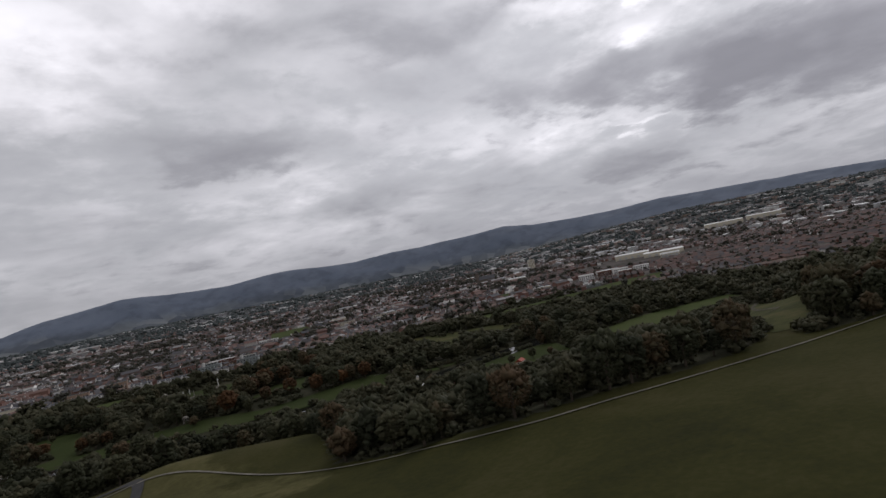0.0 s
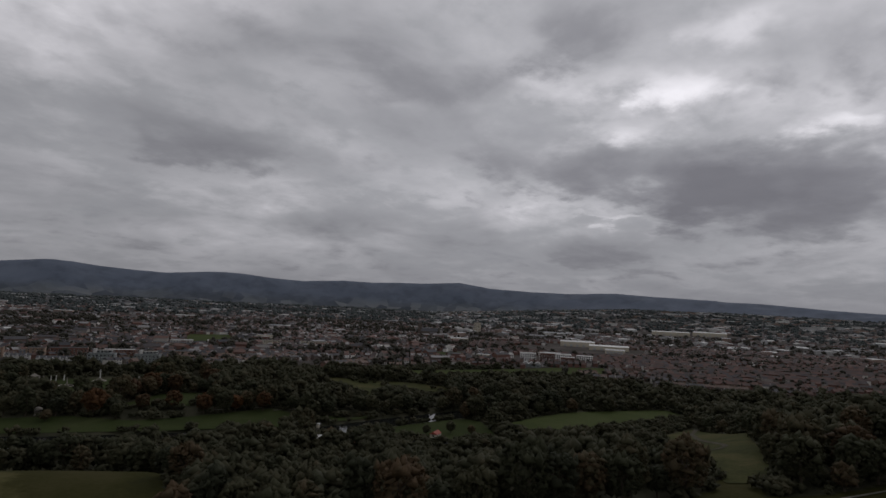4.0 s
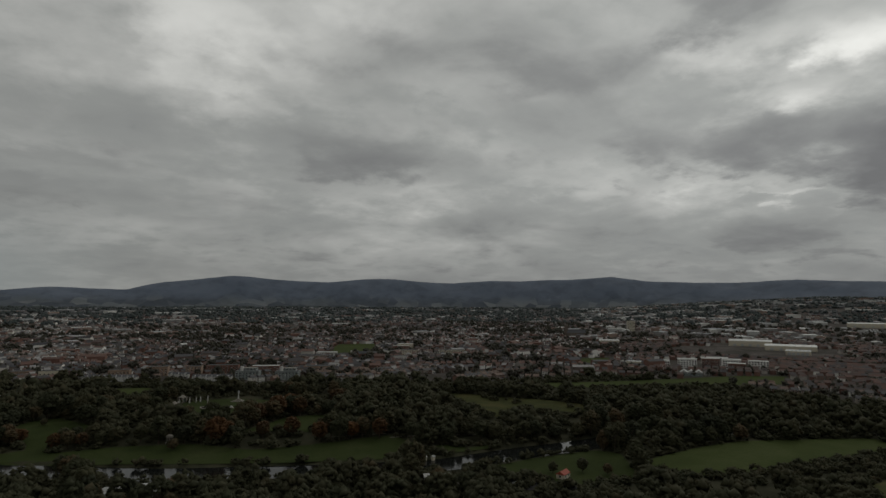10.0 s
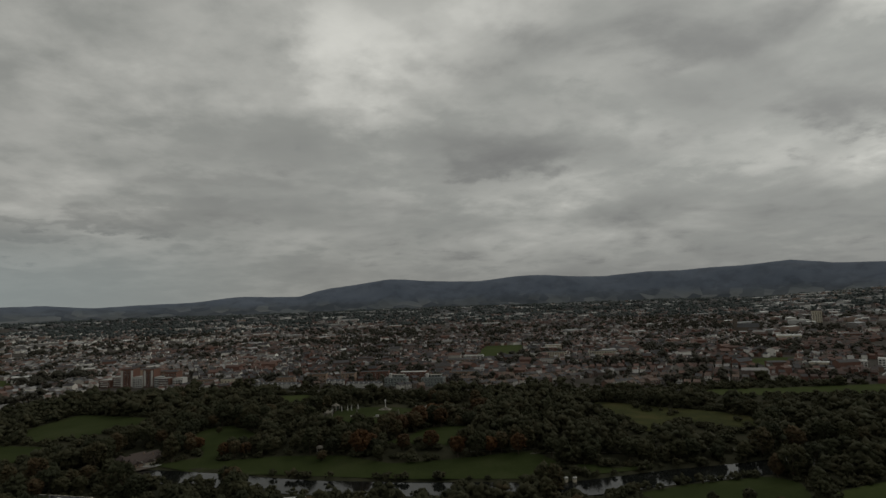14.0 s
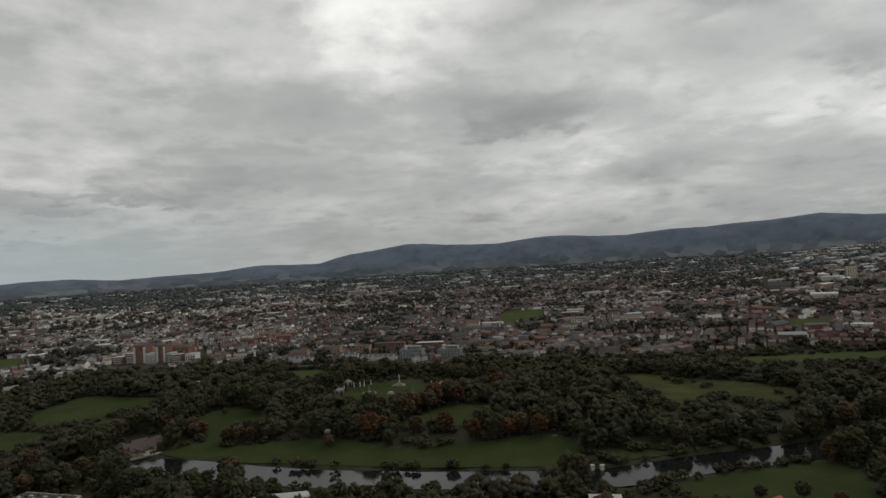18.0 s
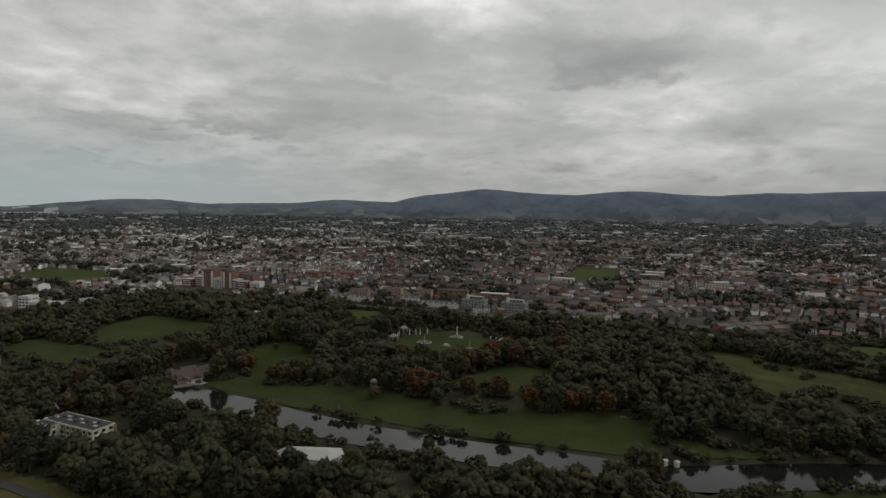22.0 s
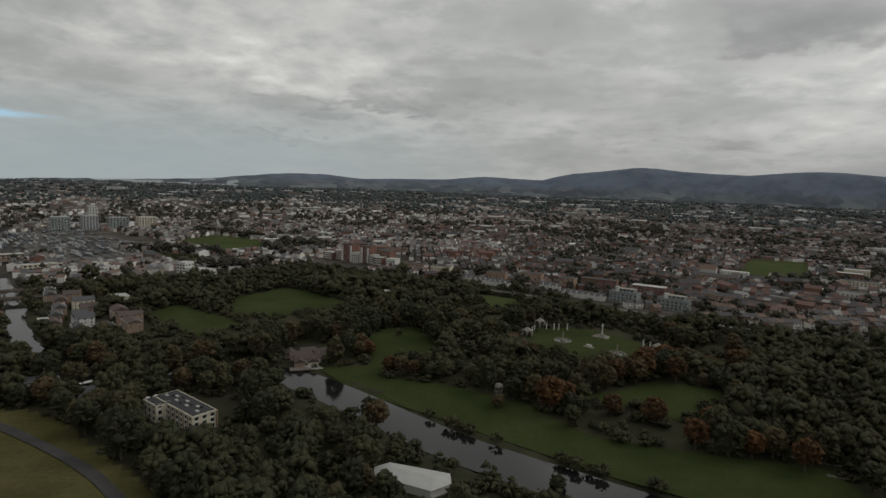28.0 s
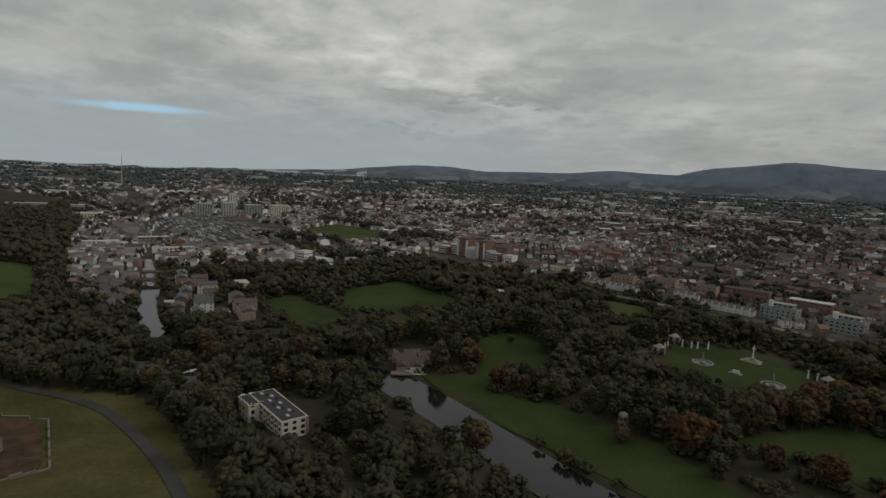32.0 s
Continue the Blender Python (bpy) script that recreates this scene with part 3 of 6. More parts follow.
def ribbon(name, line, width, mat, lift, label, category, kind="structure", flat=None, step=6.0, slim=None):
    line = np.array(line, float)
    seg = np.hypot(*np.diff(line, axis=0).T)
    s = np.r_[0, np.cumsum(seg)]
    q = np.linspace(0, s[-1], max(3, int(s[-1] / step)))
    cx, cy = np.interp(q, s, line[:, 0]), np.interp(q, s, line[:, 1])
    for _ in range(6):
        cx[1:-1], cy[1:-1] = (cx[:-2] + 2 * cx[1:-1] + cx[2:]) / 4, (cy[:-2] + 2 * cy[1:-1] + cy[2:]) / 4
    tx, ty = np.gradient(cx), np.gradient(cy)
    k = np.hypot(tx, ty)
    nx, ny = -ty / k, tx / k
    across = np.linspace(-0.5, 0.5, 5)
    wide = np.full(len(q), float(width)) if slim is None else width * slim(cx)
    X = cx[:, None] + nx[:, None] * across * wide[:, None]
    Y = cy[:, None] + ny[:, None] * across * wide[:, None]
    Z = land(X, Y) + lift if flat is None else np.full(X.shape, flat)
    n = len(q)
    a = (np.arange(n - 1)[:, None] * 5 + np.arange(4)).ravel()
    ob = new(name, mesh(name, np.stack([X, Y, Z], -1), np.stack([a, a + 1, a + 6, a + 5], 1)[:, ::-1], [mat], smooth=True))
    return tagged(ob, label, category, kind=kind)


# ---- ground: one sheet to the skyline ----
radii = np.r_[np.arange(0, 760, 6.5), np.geomspace(770, 4100, 64), np.linspace(4150, 4750, 22)]
turns = np.radians(np.arange(0, 360, 0.75))
RR, AA = np.meshgrid(radii[1:], turns, indexing="ij")
GX, GY = RR * np.sin(AA), RR * np.cos(AA)
GZ = land(GX, GY)
ragged = np.random.RandomState(3).rand(len(turns)) * 6 + 10 * np.sin(turns * 37) * np.sin(turns * 11)
GZ += sstep(RR, 4450, 4650) * ragged[None, :] * 0.5
GZ += sstep(RR, 4200, 4400) * (1 - sstep(RR, 4500, 4640)) * (8 * np.sin(AA * 41 + RR * 0.011) + 6 * np.sin(AA * 97 - RR * 0.017) + 4 * np.sin(AA * 173))
na, nr = len(turns), len(radii) - 1
verts = np.concatenate([[[0, 0, float(land(0, 0))]], np.stack([GX, GY, GZ], -1).reshape(-1, 3)])
i, j = np.meshgrid(np.arange(nr - 1), np.arange(na), indexing="ij")
a, b = 1 + i * na + j, 1 + i * na + (j + 1) % na
quads = np.stack([a, b, b + na, a + na], -1).reshape(-1, 4)[:, ::-1]
fan = np.stack([np.zeros(na, int), 1 + np.arange(na), 1 + (np.arange(na) + 1) % na], 1)[:, ::-1]
mid = verts[quads].mean(1)
mr = np.hypot(mid[:, 0], mid[:, 1])
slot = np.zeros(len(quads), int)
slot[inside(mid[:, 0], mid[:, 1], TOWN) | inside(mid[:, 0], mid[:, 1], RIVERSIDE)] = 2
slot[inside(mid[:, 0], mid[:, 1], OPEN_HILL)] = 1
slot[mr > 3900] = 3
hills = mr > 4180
ground = new("ground", mesh("ground", verts, [quads[~hills], fan], [M_WOODFLOOR, M_PARK, M_TOWN, M_HAZYFOOT], np.r_[slot[~hills], np.zeros(na, int)], True))
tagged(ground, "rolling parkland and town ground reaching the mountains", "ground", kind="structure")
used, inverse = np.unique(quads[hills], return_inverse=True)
ridge = new("mountain_backdrop", mesh("mountain_backdrop", verts[used], inverse.reshape(-1, 4), [M_HAZYMOOR], smooth=True))
tagged(ridge, "long mountain ridge along the horizon, coloured by painted blue haze", "mountains", kind="structure")

ribbon("river", RIVER[2:-1], 27, M_WATER, 0, "dark slow river reflecting the grey sky between wooded banks", "river", flat=-1.0, slim=lambda x: 1 - 0.4 * sstep(-x, 170, 250))
az = np.radians(np.linspace(-66, -27, 40))
sr = np.array([3900, 4250, 4655])
SX, SY = sr[:, None] * np.sin(az), sr[:, None] * np.cos(az)
k = (np.arange(2)[:, None] * 40 + np.arange(39)).ravel()
sea = new("sea", mesh("sea", np.stack([SX, SY, land(SX, SY) + 3.0], -1), np.stack([k, k + 1, k + 41, k + 40], 1)[:, ::-1], [M_SEA], smooth=True))
tagged(sea, "pale grey sea along the far eastern horizon", "sea", kind="structure")
for name, poly in LAWNS.items():
    drape(name, poly, M_FIELD if name in ("school_field", "hospital_field", "far_pitch", "long_strip", "bank_field", "edge_field", "sports_ground") else M_LAWN, 0.25, "mown green grass lawn bordered by trees", "lawn")
for name, poly in MEADOWS.items():
    drape(name, poly, M_MEADOW, 0.25, "rough olive meadow grass with scrub", "meadow")


# ---- trees ----
OCT_V = np.array([(1, 0, 0), (-1, 0, 0), (0, 1, 0), (0, -1, 0), (0, 0, 1), (0, 0, -1)], float)
OCT_F = np.array([(0, 2, 4), (2, 1, 4), (1, 3, 4), (3, 0, 4), (2, 0, 5), (1, 2, 5), (3, 1, 5), (0, 3, 5)])


def clumps(rng, n, rx, rz, size, rough=0.35, low=-0.5):
    """Leaf clumps spread through an uneven crown centred on the origin."""
    d = rng.normal(size=(n, 3))
    d /= np.linalg.norm(d, axis=1)[:, None]
    d[:, 2] = np.where(d[:, 2] < low, -d[:, 2], d[:, 2])
    lean = 1 + 0.13 * np.sin(3 * np.arctan2(d[:, 1], d[:, 0]) + rng.rand() * 6)
    k = (0.80 + 0.20 * rng.rand(n)) * lean
    c = d * k[:, None] * (rx, rx, rz)
    s = size * (0.6 + 0.7 * rng.rand(n))
    a = rng.rand(n) * 6.28
    u = OCT_V[None] * (1 + rough * rng.normal(size=(n, 6, 1))) + rng.normal(size=(n, 6, 3)) * 0.22
    v = np.stack([u[..., 0] * np.cos(a)[:, None] - u[..., 1] * np.sin(a)[:, None], u[..., 0] * np.sin(a)[:, None] + u[..., 1] * np.cos(a)[:, None], u[..., 2] * 0.85], -1) * s[:, None, None] * 1.2
    v = v + c[:, None]
    f = OCT_F[None] + (np.arange(n) * 6)[:, None, None]
    return v.reshape(-1, 3), f.reshape(-1, 3)


def sprays(rng, n, rx, rz, size):
    """Loose leaf sprays along the crown's outline."""
    d = rng.normal(size=(n, 3))
    d /= np.linalg.norm(d, axis=1)[:, None]
    c = d * (rx, rx, rz) * (0.92 + 0.25 * rng.rand(n, 1))
    t = rng.normal(size=(n, 3, 3)) * size
    return (c[:, None] + t).reshape(-1, 3), np.arange(3 * n).reshape(-1, 3)


def crown_mesh(name, seed, rx, rz, mat, n=72, size=1.15):
    rng = np.random.RandomState(seed)
    v, f = clumps(rng, n, rx, rz, size)
    v2, f2 = sprays(rng, 960, rx * 0.90, rz * 0.90, 0.42)
    return mesh(name, np.concatenate([v, v2]), np.concatenate([f, f2 + len(v)]), [mat], smooth=True)


def trunk_mesh(name, seed, h, r):
    rng = np.random.RandomState(seed)
    bm = bmesh.new()
    tube(bm, 0, 0, -0.4, r, r * 0.6, h * 0.55 + 0.4, 8)
    for k in range(5):
        a, tilt = k * 72 + rng.rand() * 40, 28 + rng.rand() * 25
        m = pose(0, 0, h * (0.38 + 0.04 * k)) @ pose(0, 0, 0, 0, tilt, a)
        bmesh.ops.create_cone(bm, cap_ends=True, segments=6, radius1=r * 0.42, radius2=r * 0.12, depth=h * 0.4, matrix=m @ pose(0, 0, h * 0.2))
    return bm


TREE_KINDS = []
for k, (h, rx, rz, mat, label) in enumerate([
        (13, 5.2, 5.0, M_LEAF, "broad dark green deciduous tree with a rounded leafy crown"), (16, 6.2, 6.4, M_LEAF, "tall spreading green tree with a dense uneven crown"),
        (11, 4.2, 4.4, M_LEAF, "medium green park tree with a full crown"), (14, 4.0, 6.2, M_LEAF, "narrow upright dark green tree"),
        (12, 4.8, 4.6, M_LEAF_AUTUMN, "rounded tree turning orange and brown in autumn"), (9, 3.4, 3.6, M_LEAF, "small bushy green tree"),
        (15, 5.6, 5.8, M_LEAF_AUTUMN, "large tree with rusty autumn foliage")]):
    bark = bpy.data.meshes.new("trunk")
    bm = trunk_mesh("trunk", 60 + k, h, 0.32 + 0.012 * h)
    bm.to_mesh(bark)
    bm.free()
    bark.materials.append(M_BARK)
    TREE_KINDS.append((h, rx, rz, crown_mesh("crown", 40 + k, rx, rz, mat), bark, label))


def tree(kind, x, y, scale=1.0, turn=0.0, group="park trees"):
    h, rx, rz, crown, trunk, label = TREE_KINDS[kind]
    ob = base_of("tree", x, y, float(land(x, y)), turn, label, "tree", group)
    ob.scale = (scale, scale, scale * (0.92 + 0.16 * ((x * 7.3 + y * 3.1) % 1)))
    part("trunk", trunk, ob)
    part("crown", crown, ob, at=pose(0, 0, h - rz * 0.92))
    return ob



def woods(name, xy, heights, radii_, mat, n, rng, label, category="woodland", size=0.42, leaves=0):
    """Many crowns joined in one mesh, standing on the land."""
    z = land(xy[:, 0], xy[:, 1])
    V, F, base = [], [], 0
    for (x, y), g, h, r in zip(xy, z, heights, radii_):
        v, f = clumps(rng, n, r * 0.8, h * 0.36, r * size, 0.3, -0.9)
        if leaves:
            v2, f2 = sprays(rng, leaves, r * 0.79, h * 0.36, 0.41 if leaves > 400 else 0.52 if leaves > 200 else 0.68)
            v, f = np.concatenate([v, v2]), np.concatenate([f, f2 + len(v)])
        V.append(v + (x, y, g + h * 0.56))
        F.append(f + base)
        base += len(v)
    ob = new(name, mesh(name, np.concatenate(V), np.concatenate(F), [mat], smooth=True))
    return tagged(ob, label, category, kind="stuff")


ALL_OPEN = list(LAWNS.values()) + list(MEADOWS.values()) + [OPEN_HILL]
CLEAR_SPOTS = []  # x, y, radius kept free of trees and rows


def in_town(x, y):
    return inside(x, y, TOWN) | inside(x, y, RIVERSIDE)


def open_ground(x, y, margin_spots=True):
    hit = np.abs(to_river(x, y)) < np.where(np.asarray(x) < -200, 9.5, 15.0)
    for poly in ALL_OPEN:
        hit |= inside(x, y, poly)
    for cx, cy, r in CLEAR_SPOTS:
        hit |= np.hypot(x - cx, y - cy) < r
    return hit


CLEAR_SPOTS += [(-20, 728, 14), (22, 716, 15), (62, 690, 12), (100, 705, 22), (150, 680, 20), (220, 662, 24), (300, 852, 19), (265, 815, 28), (450, 860, 17), (480, 900, 17), (430, 800, 22), (500, 760, 25), (380, 720, 17), (-130, 772, 17), (-92, 752, 15),
                (-30, 686, 34), (74, 636, 26), (35, 684, 18), (1400, 1120, 26), (1030, 985, 34), (960, 812, 44), (1180, 610, 85), (1130, 500, 85), (2000, 700, 120), (2080, 590, 110), (1040, 440, 45), (-852, 1000, 22), (-815, 1030, 20), (-778, 1060, 22), (-740, 1090, 20), (-700, 840, 130), (-800, 900, 130), (-560, 720, 60)]
CLEAR_SPOTS += [(60, 466, 62), (-15, 486, 22), (130, 439, 26), (-155, 296, 26), (-135, 388, 20), (-34, 248, 18), (140, 165, 22), (118, 180, 12), (-288, 420, 24), (-312, 412, 24), (-340, 432, 26), (-318, 455, 22), (-372, 462, 26), (-402, 490, 24), (-355, 500, 22), (-432, 506, 20), (-300, 398, 14), (-330, 400, 16), (-145, 274, 21), (-134, 260, 13), (-134, 408, 26), (-28, 232, 13), (0, 471, 20), (40, 414, 22),
                (-364, 640, 36), (-207, 800, 74), (115, 627, 22), (156, 603, 22), (-4, 354, 6), (-120, 600, 14), (628, 375, 18), (740, 440, 70), (1020, 520, 150), (320, 850, 30)]
for (ax, ay), (bx, by) in zip(((-340, 712), (-160, 694), (-40, 656), (60, 612), (180, 545)), ((-160, 694), (-40, 656), (60, 612), (180, 545), (330, 468))):
    # the railway cutting has no tall trees
    for k in range(12):
        CLEAR_SPOTS.append((ax + (bx - ax) * k / 12, ay + (by - ay) * k / 12, 13))
rng = np.random.RandomState(11)
cand = np.stack([rng.uniform(-1250, 900, 68000), rng.uniform(-420, 1050, 68000)], 1)
cand = cand[~in_town(cand[:, 0], cand[:, 1]) & ~open_ground(cand[:, 0], cand[:, 1])]
cand = cand[np.arctan2(cand[:, 0] + 136, cand[:, 1] + 166) < 1.62]
# keep trees about 8 to 10 m apart
grid, kept = {}, []
for x, y in cand:
    cell = (int(x // 7.6), int(y // 7.6))
    if any(np.hypot(x - u, y - v) < 7.6 for dx in (-1, 0, 1) for dy in (-1, 0, 1) for u, v in grid.get((cell[0] + dx, cell[1] + dy), ())):
        continue
    grid.setdefault(cell, []).append((x, y))
    kept.append((x, y))
kept = np.array(kept)
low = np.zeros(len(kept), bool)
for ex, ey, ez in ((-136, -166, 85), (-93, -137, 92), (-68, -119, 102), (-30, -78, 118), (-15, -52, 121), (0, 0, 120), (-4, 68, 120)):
    # tall trees blocking the camera's view of lawns and river are cut to scrub
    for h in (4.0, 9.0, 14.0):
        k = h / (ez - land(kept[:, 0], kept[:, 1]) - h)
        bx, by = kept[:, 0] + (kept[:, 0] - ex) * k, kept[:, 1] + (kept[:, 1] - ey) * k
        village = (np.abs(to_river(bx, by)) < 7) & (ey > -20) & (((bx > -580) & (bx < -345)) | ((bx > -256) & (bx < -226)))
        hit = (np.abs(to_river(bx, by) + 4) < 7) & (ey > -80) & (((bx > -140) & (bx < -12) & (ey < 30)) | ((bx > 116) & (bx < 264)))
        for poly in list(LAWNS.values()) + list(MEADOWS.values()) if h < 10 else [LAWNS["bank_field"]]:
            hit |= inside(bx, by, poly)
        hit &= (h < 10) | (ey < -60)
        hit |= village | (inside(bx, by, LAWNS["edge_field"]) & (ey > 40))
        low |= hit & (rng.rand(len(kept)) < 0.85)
far_r = np.hypot(kept[:, 0], kept[:, 1])
edge_belt = np.zeros(len(kept), bool)
for ahead in (18, 36, 54):
    edge_belt |= in_town(kept[:, 0] * (1 + ahead / far_r), kept[:, 1] * (1 + ahead / far_r))
edge_belt &= (kept[:, 1] > 140) & (kept[:, 0] < 760) & ~low
hedge = kept[edge_belt]
low |= edge_belt & (rng.rand(len(kept)) < 0.86)
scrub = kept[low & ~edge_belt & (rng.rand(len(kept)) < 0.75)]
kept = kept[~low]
size = (0.64 + 0.66 * rng.rand(len(kept)) ** 1.6) * (1.0 + 0.16 * np.sin(kept[:, 0] * 0.045) * np.sin(kept[:, 1] * 0.05))
# the trees that stand at the edge of open ground near the flight are single things
edge = np.zeros(len(kept), bool)
for k in range(8):
    edge |= open_ground(kept[:, 0] + 11 * np.cos(k * 0.785), kept[:, 1] + 11 * np.sin(k * 0.785)) & (np.abs(to_river(kept[:, 0], kept[:, 1])) > 8)
# points along the camera's path; trees nearest to it become single things
track = np.array([(-136, -166), (-110, -150), (-85, -131), (-62, -112), (-42, -92), (-26, -70), (-14, -46), (-6, -22), (0, 2), (2, 26), (0, 50), (-4, 74)], float)
reach = np.min(np.hypot(kept[:, None, 0] - track[None, :, 0], kept[:, None, 1] - track[None, :, 1] - 60), axis=1)
order = [k for k in np.argsort(reach) if edge[k]][:310]
single = np.zeros(len(kept), bool)
single[order] = True
for k in order:
    x, y = kept[k]
    warm = rng.rand() < (0.22 if (x > 20 and y > 280) else 0.07 if (x > 60 and y < 120) else 0.0)
    tree(rng.choice([4, 6]) if warm else rng.choice([0, 1, 2, 3, 5]), x, y, 0.88 + 0.44 * rng.rand(), rng.rand() * 360)
for kind, x, y, k in ((4, 33, 343, 1.0), (4, 56, 329, 0.95), (6, 76, 322, 1.0), (4, 102, 321, 0.85), (6, 131, 286, 0.9), (0, -63, 300, 1.15), (1, -66, 303, 0.9), (5, -4, 333, 0.8), (2, -52, 452, 0.9), (0, -118, 402, 0.85), (1, -109, 406, 0.8), (2, -101, 403, 1.0), (4, -95, 406, 0.85), (0, -104, 416, 0.9), (1, -114, 418, 0.8),
                      (6, -74, 376, 0.75), (0, -66, 374, 0.9), (2, -69, 386, 0.95), (4, -58, 372, 0.8), (1, -51, 378, 0.8), (2, -46, 370, 0.9), (0, -40, 376, 0.8), (5, -61, 390, 1.0), (5, -84, 452, 0.6), (2, -68, 470, 0.9),
                      (4, -97, 410, 0.7), (5, 24, 258, 0.8), (2, 205, 152, 0.7), (2, 214, 140, 0.6), (5, 188, 160, 0.7), (3, 112, 208, 1.25), (3, 118, 204, 1.1), (2, -462, 1010, 1.2), (2, -450, 1000, 1.1), (2, -478, 1015, 1.0)):
    tree(kind, x, y, k, x * 17)
rest = ~single
near = (reach < 230) & rest
mid_ = (reach < 420) & rest & ~near
far_ = rest & ~near & ~mid_
over = far_ & (reach < 640)
far_ &= ~over
woods("woodland", kept[near], 13.4 * size[near], 7.0 * size[near], M_WOODS, 56, rng, "dense dark green mixed woodland with some autumn brown", size=0.22, leaves=470)
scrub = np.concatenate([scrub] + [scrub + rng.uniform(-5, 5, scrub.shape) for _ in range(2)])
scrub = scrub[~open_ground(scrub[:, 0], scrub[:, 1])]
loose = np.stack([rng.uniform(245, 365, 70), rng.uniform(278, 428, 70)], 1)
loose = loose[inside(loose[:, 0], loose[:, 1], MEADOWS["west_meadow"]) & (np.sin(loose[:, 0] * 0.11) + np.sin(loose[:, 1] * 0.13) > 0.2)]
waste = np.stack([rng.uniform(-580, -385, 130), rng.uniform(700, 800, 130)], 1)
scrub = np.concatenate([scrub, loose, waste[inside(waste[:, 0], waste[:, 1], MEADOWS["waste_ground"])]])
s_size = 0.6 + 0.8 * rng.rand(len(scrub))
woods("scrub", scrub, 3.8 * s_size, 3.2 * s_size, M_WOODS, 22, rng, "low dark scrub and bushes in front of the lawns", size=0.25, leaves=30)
hedge = np.concatenate([hedge, hedge + rng.uniform(-5, 5, hedge.shape)])
hedge = hedge[~open_ground(hedge[:, 0], hedge[:, 1])]
h_size = 0.7 + 0.8 * rng.rand(len(hedge)) ** 2
woods("railway_scrub", hedge, 4.2 * h_size, 3.4 * h_size, M_WOODS, 10, rng, "low dark thicket along the railway below the town", size=0.36)
# bushes under the wood's edges and round the clearings
bush = np.stack([rng.uniform(-760, 800, 38000), rng.uniform(-300, 760, 38000)], 1)
spare = ~in_town(bush[:, 0], bush[:, 1]) & (np.abs(to_river(bush[:, 0], bush[:, 1])) > np.where(bush[:, 0] < -200, 9.5, 14.5))
for poly in ALL_OPEN:
    spare &= ~inside(bush[:, 0], bush[:, 1], poly)
for cx, cy, r in CLEAR_SPOTS:
    spare &= np.hypot(bush[:, 0] - cx, bush[:, 1] - cy) > r * 0.72
bush = bush[spare]
near_open = np.zeros(len(bush), bool)
for k in range(8):
    near_open |= open_ground(bush[:, 0] + 12 * np.cos(k * 0.785), bush[:, 1] + 12 * np.sin(k * 0.785))
bush = bush[near_open][:4200]
b_size = 0.7 + 0.9 * rng.rand(len(bush)) ** 2
woods("undergrowth", bush, 3.4 * b_size, 2.9 * b_size, M_WOODS, 11, rng, "dark bushes and undergrowth along the wood edges", size=0.32, leaves=16)
woods("valley_woodland", kept[mid_], 14.8 * size[mid_], 7.3 * size[mid_], M_WOODS, 34, rng, "dark woodland over the valley floor", size=0.26, leaves=230)
woods("garden_woodland", kept[over], 12.6 * size[over], 6.6 * size[over], M_WOODS, 20, rng, "dark mixed woods round the memorial gardens and meadows", size=0.34, leaves=125)
woods("distant_woodland", kept[far_], 13.5 * size[far_], 6.4 * size[far_], M_WOODS, 12, rng, "belts of dark green trees beyond the park", size=0.42, leaves=48)


# ---- rows of houses and sheds over the town ----
def rows_mesh(name, x, y, turn, sx, sy, h, rh, mats, label, category):
    n = len(x)
    c, s = np.cos(turn), np.sin(turn)
    z = land(x, y, False)

    def put(px, py, pz):
        lx, ly = px * sx / 2, py * sy / 2
        return np.stack([x + c * lx - s * ly, y + s * lx + c * ly, z + pz], -1)

    o = np.zeros(n)
    V = [put(a, b, o - 1.5) for a, b in ((-1, -1), (1, -1), (1, 1), (-1, 1))] + [put(a, b, h) for a, b in ((-1, -1), (1, -1), (1, 1), (-1, 1))] + [put(-1, 0, h + rh), put(1, 0, h + rh)]
    R = [put(a, b, h + 0.05) for a, b in ((-1.02, -1.1), (1.02, -1.1), (1.02, 1.1), (-1.02, 1.1))] + [put(-1.02, 0, h + rh + 0.15), put(1.02, 0, h + rh + 0.15)]
    V, R = np.stack(V, 1), np.stack(R, 1)
    at = (np.arange(n) * 16)[:, None]
    q = np.concatenate([at + np.array(f) for f in ((0, 1, 5, 4), (1, 2, 6, 5), (2, 3, 7, 6), (3, 0, 4, 7), (10, 11, 15, 14), (12, 13, 14, 15))])
    t = np.concatenate([at + np.array(f) for f in ((5, 6, 9), (7, 4, 8))])
    index = np.r_[np.zeros(4 * n, int), np.ones(2 * n, int), np.zeros(2 * n, int)]
    ob = new(name, mesh(name, np.concatenate([V, R], 1).reshape(-1, 3), [q, t], mats, index))
    return tagged(ob, label, category, kind="stuff")


HOUSE_SPOTS = []


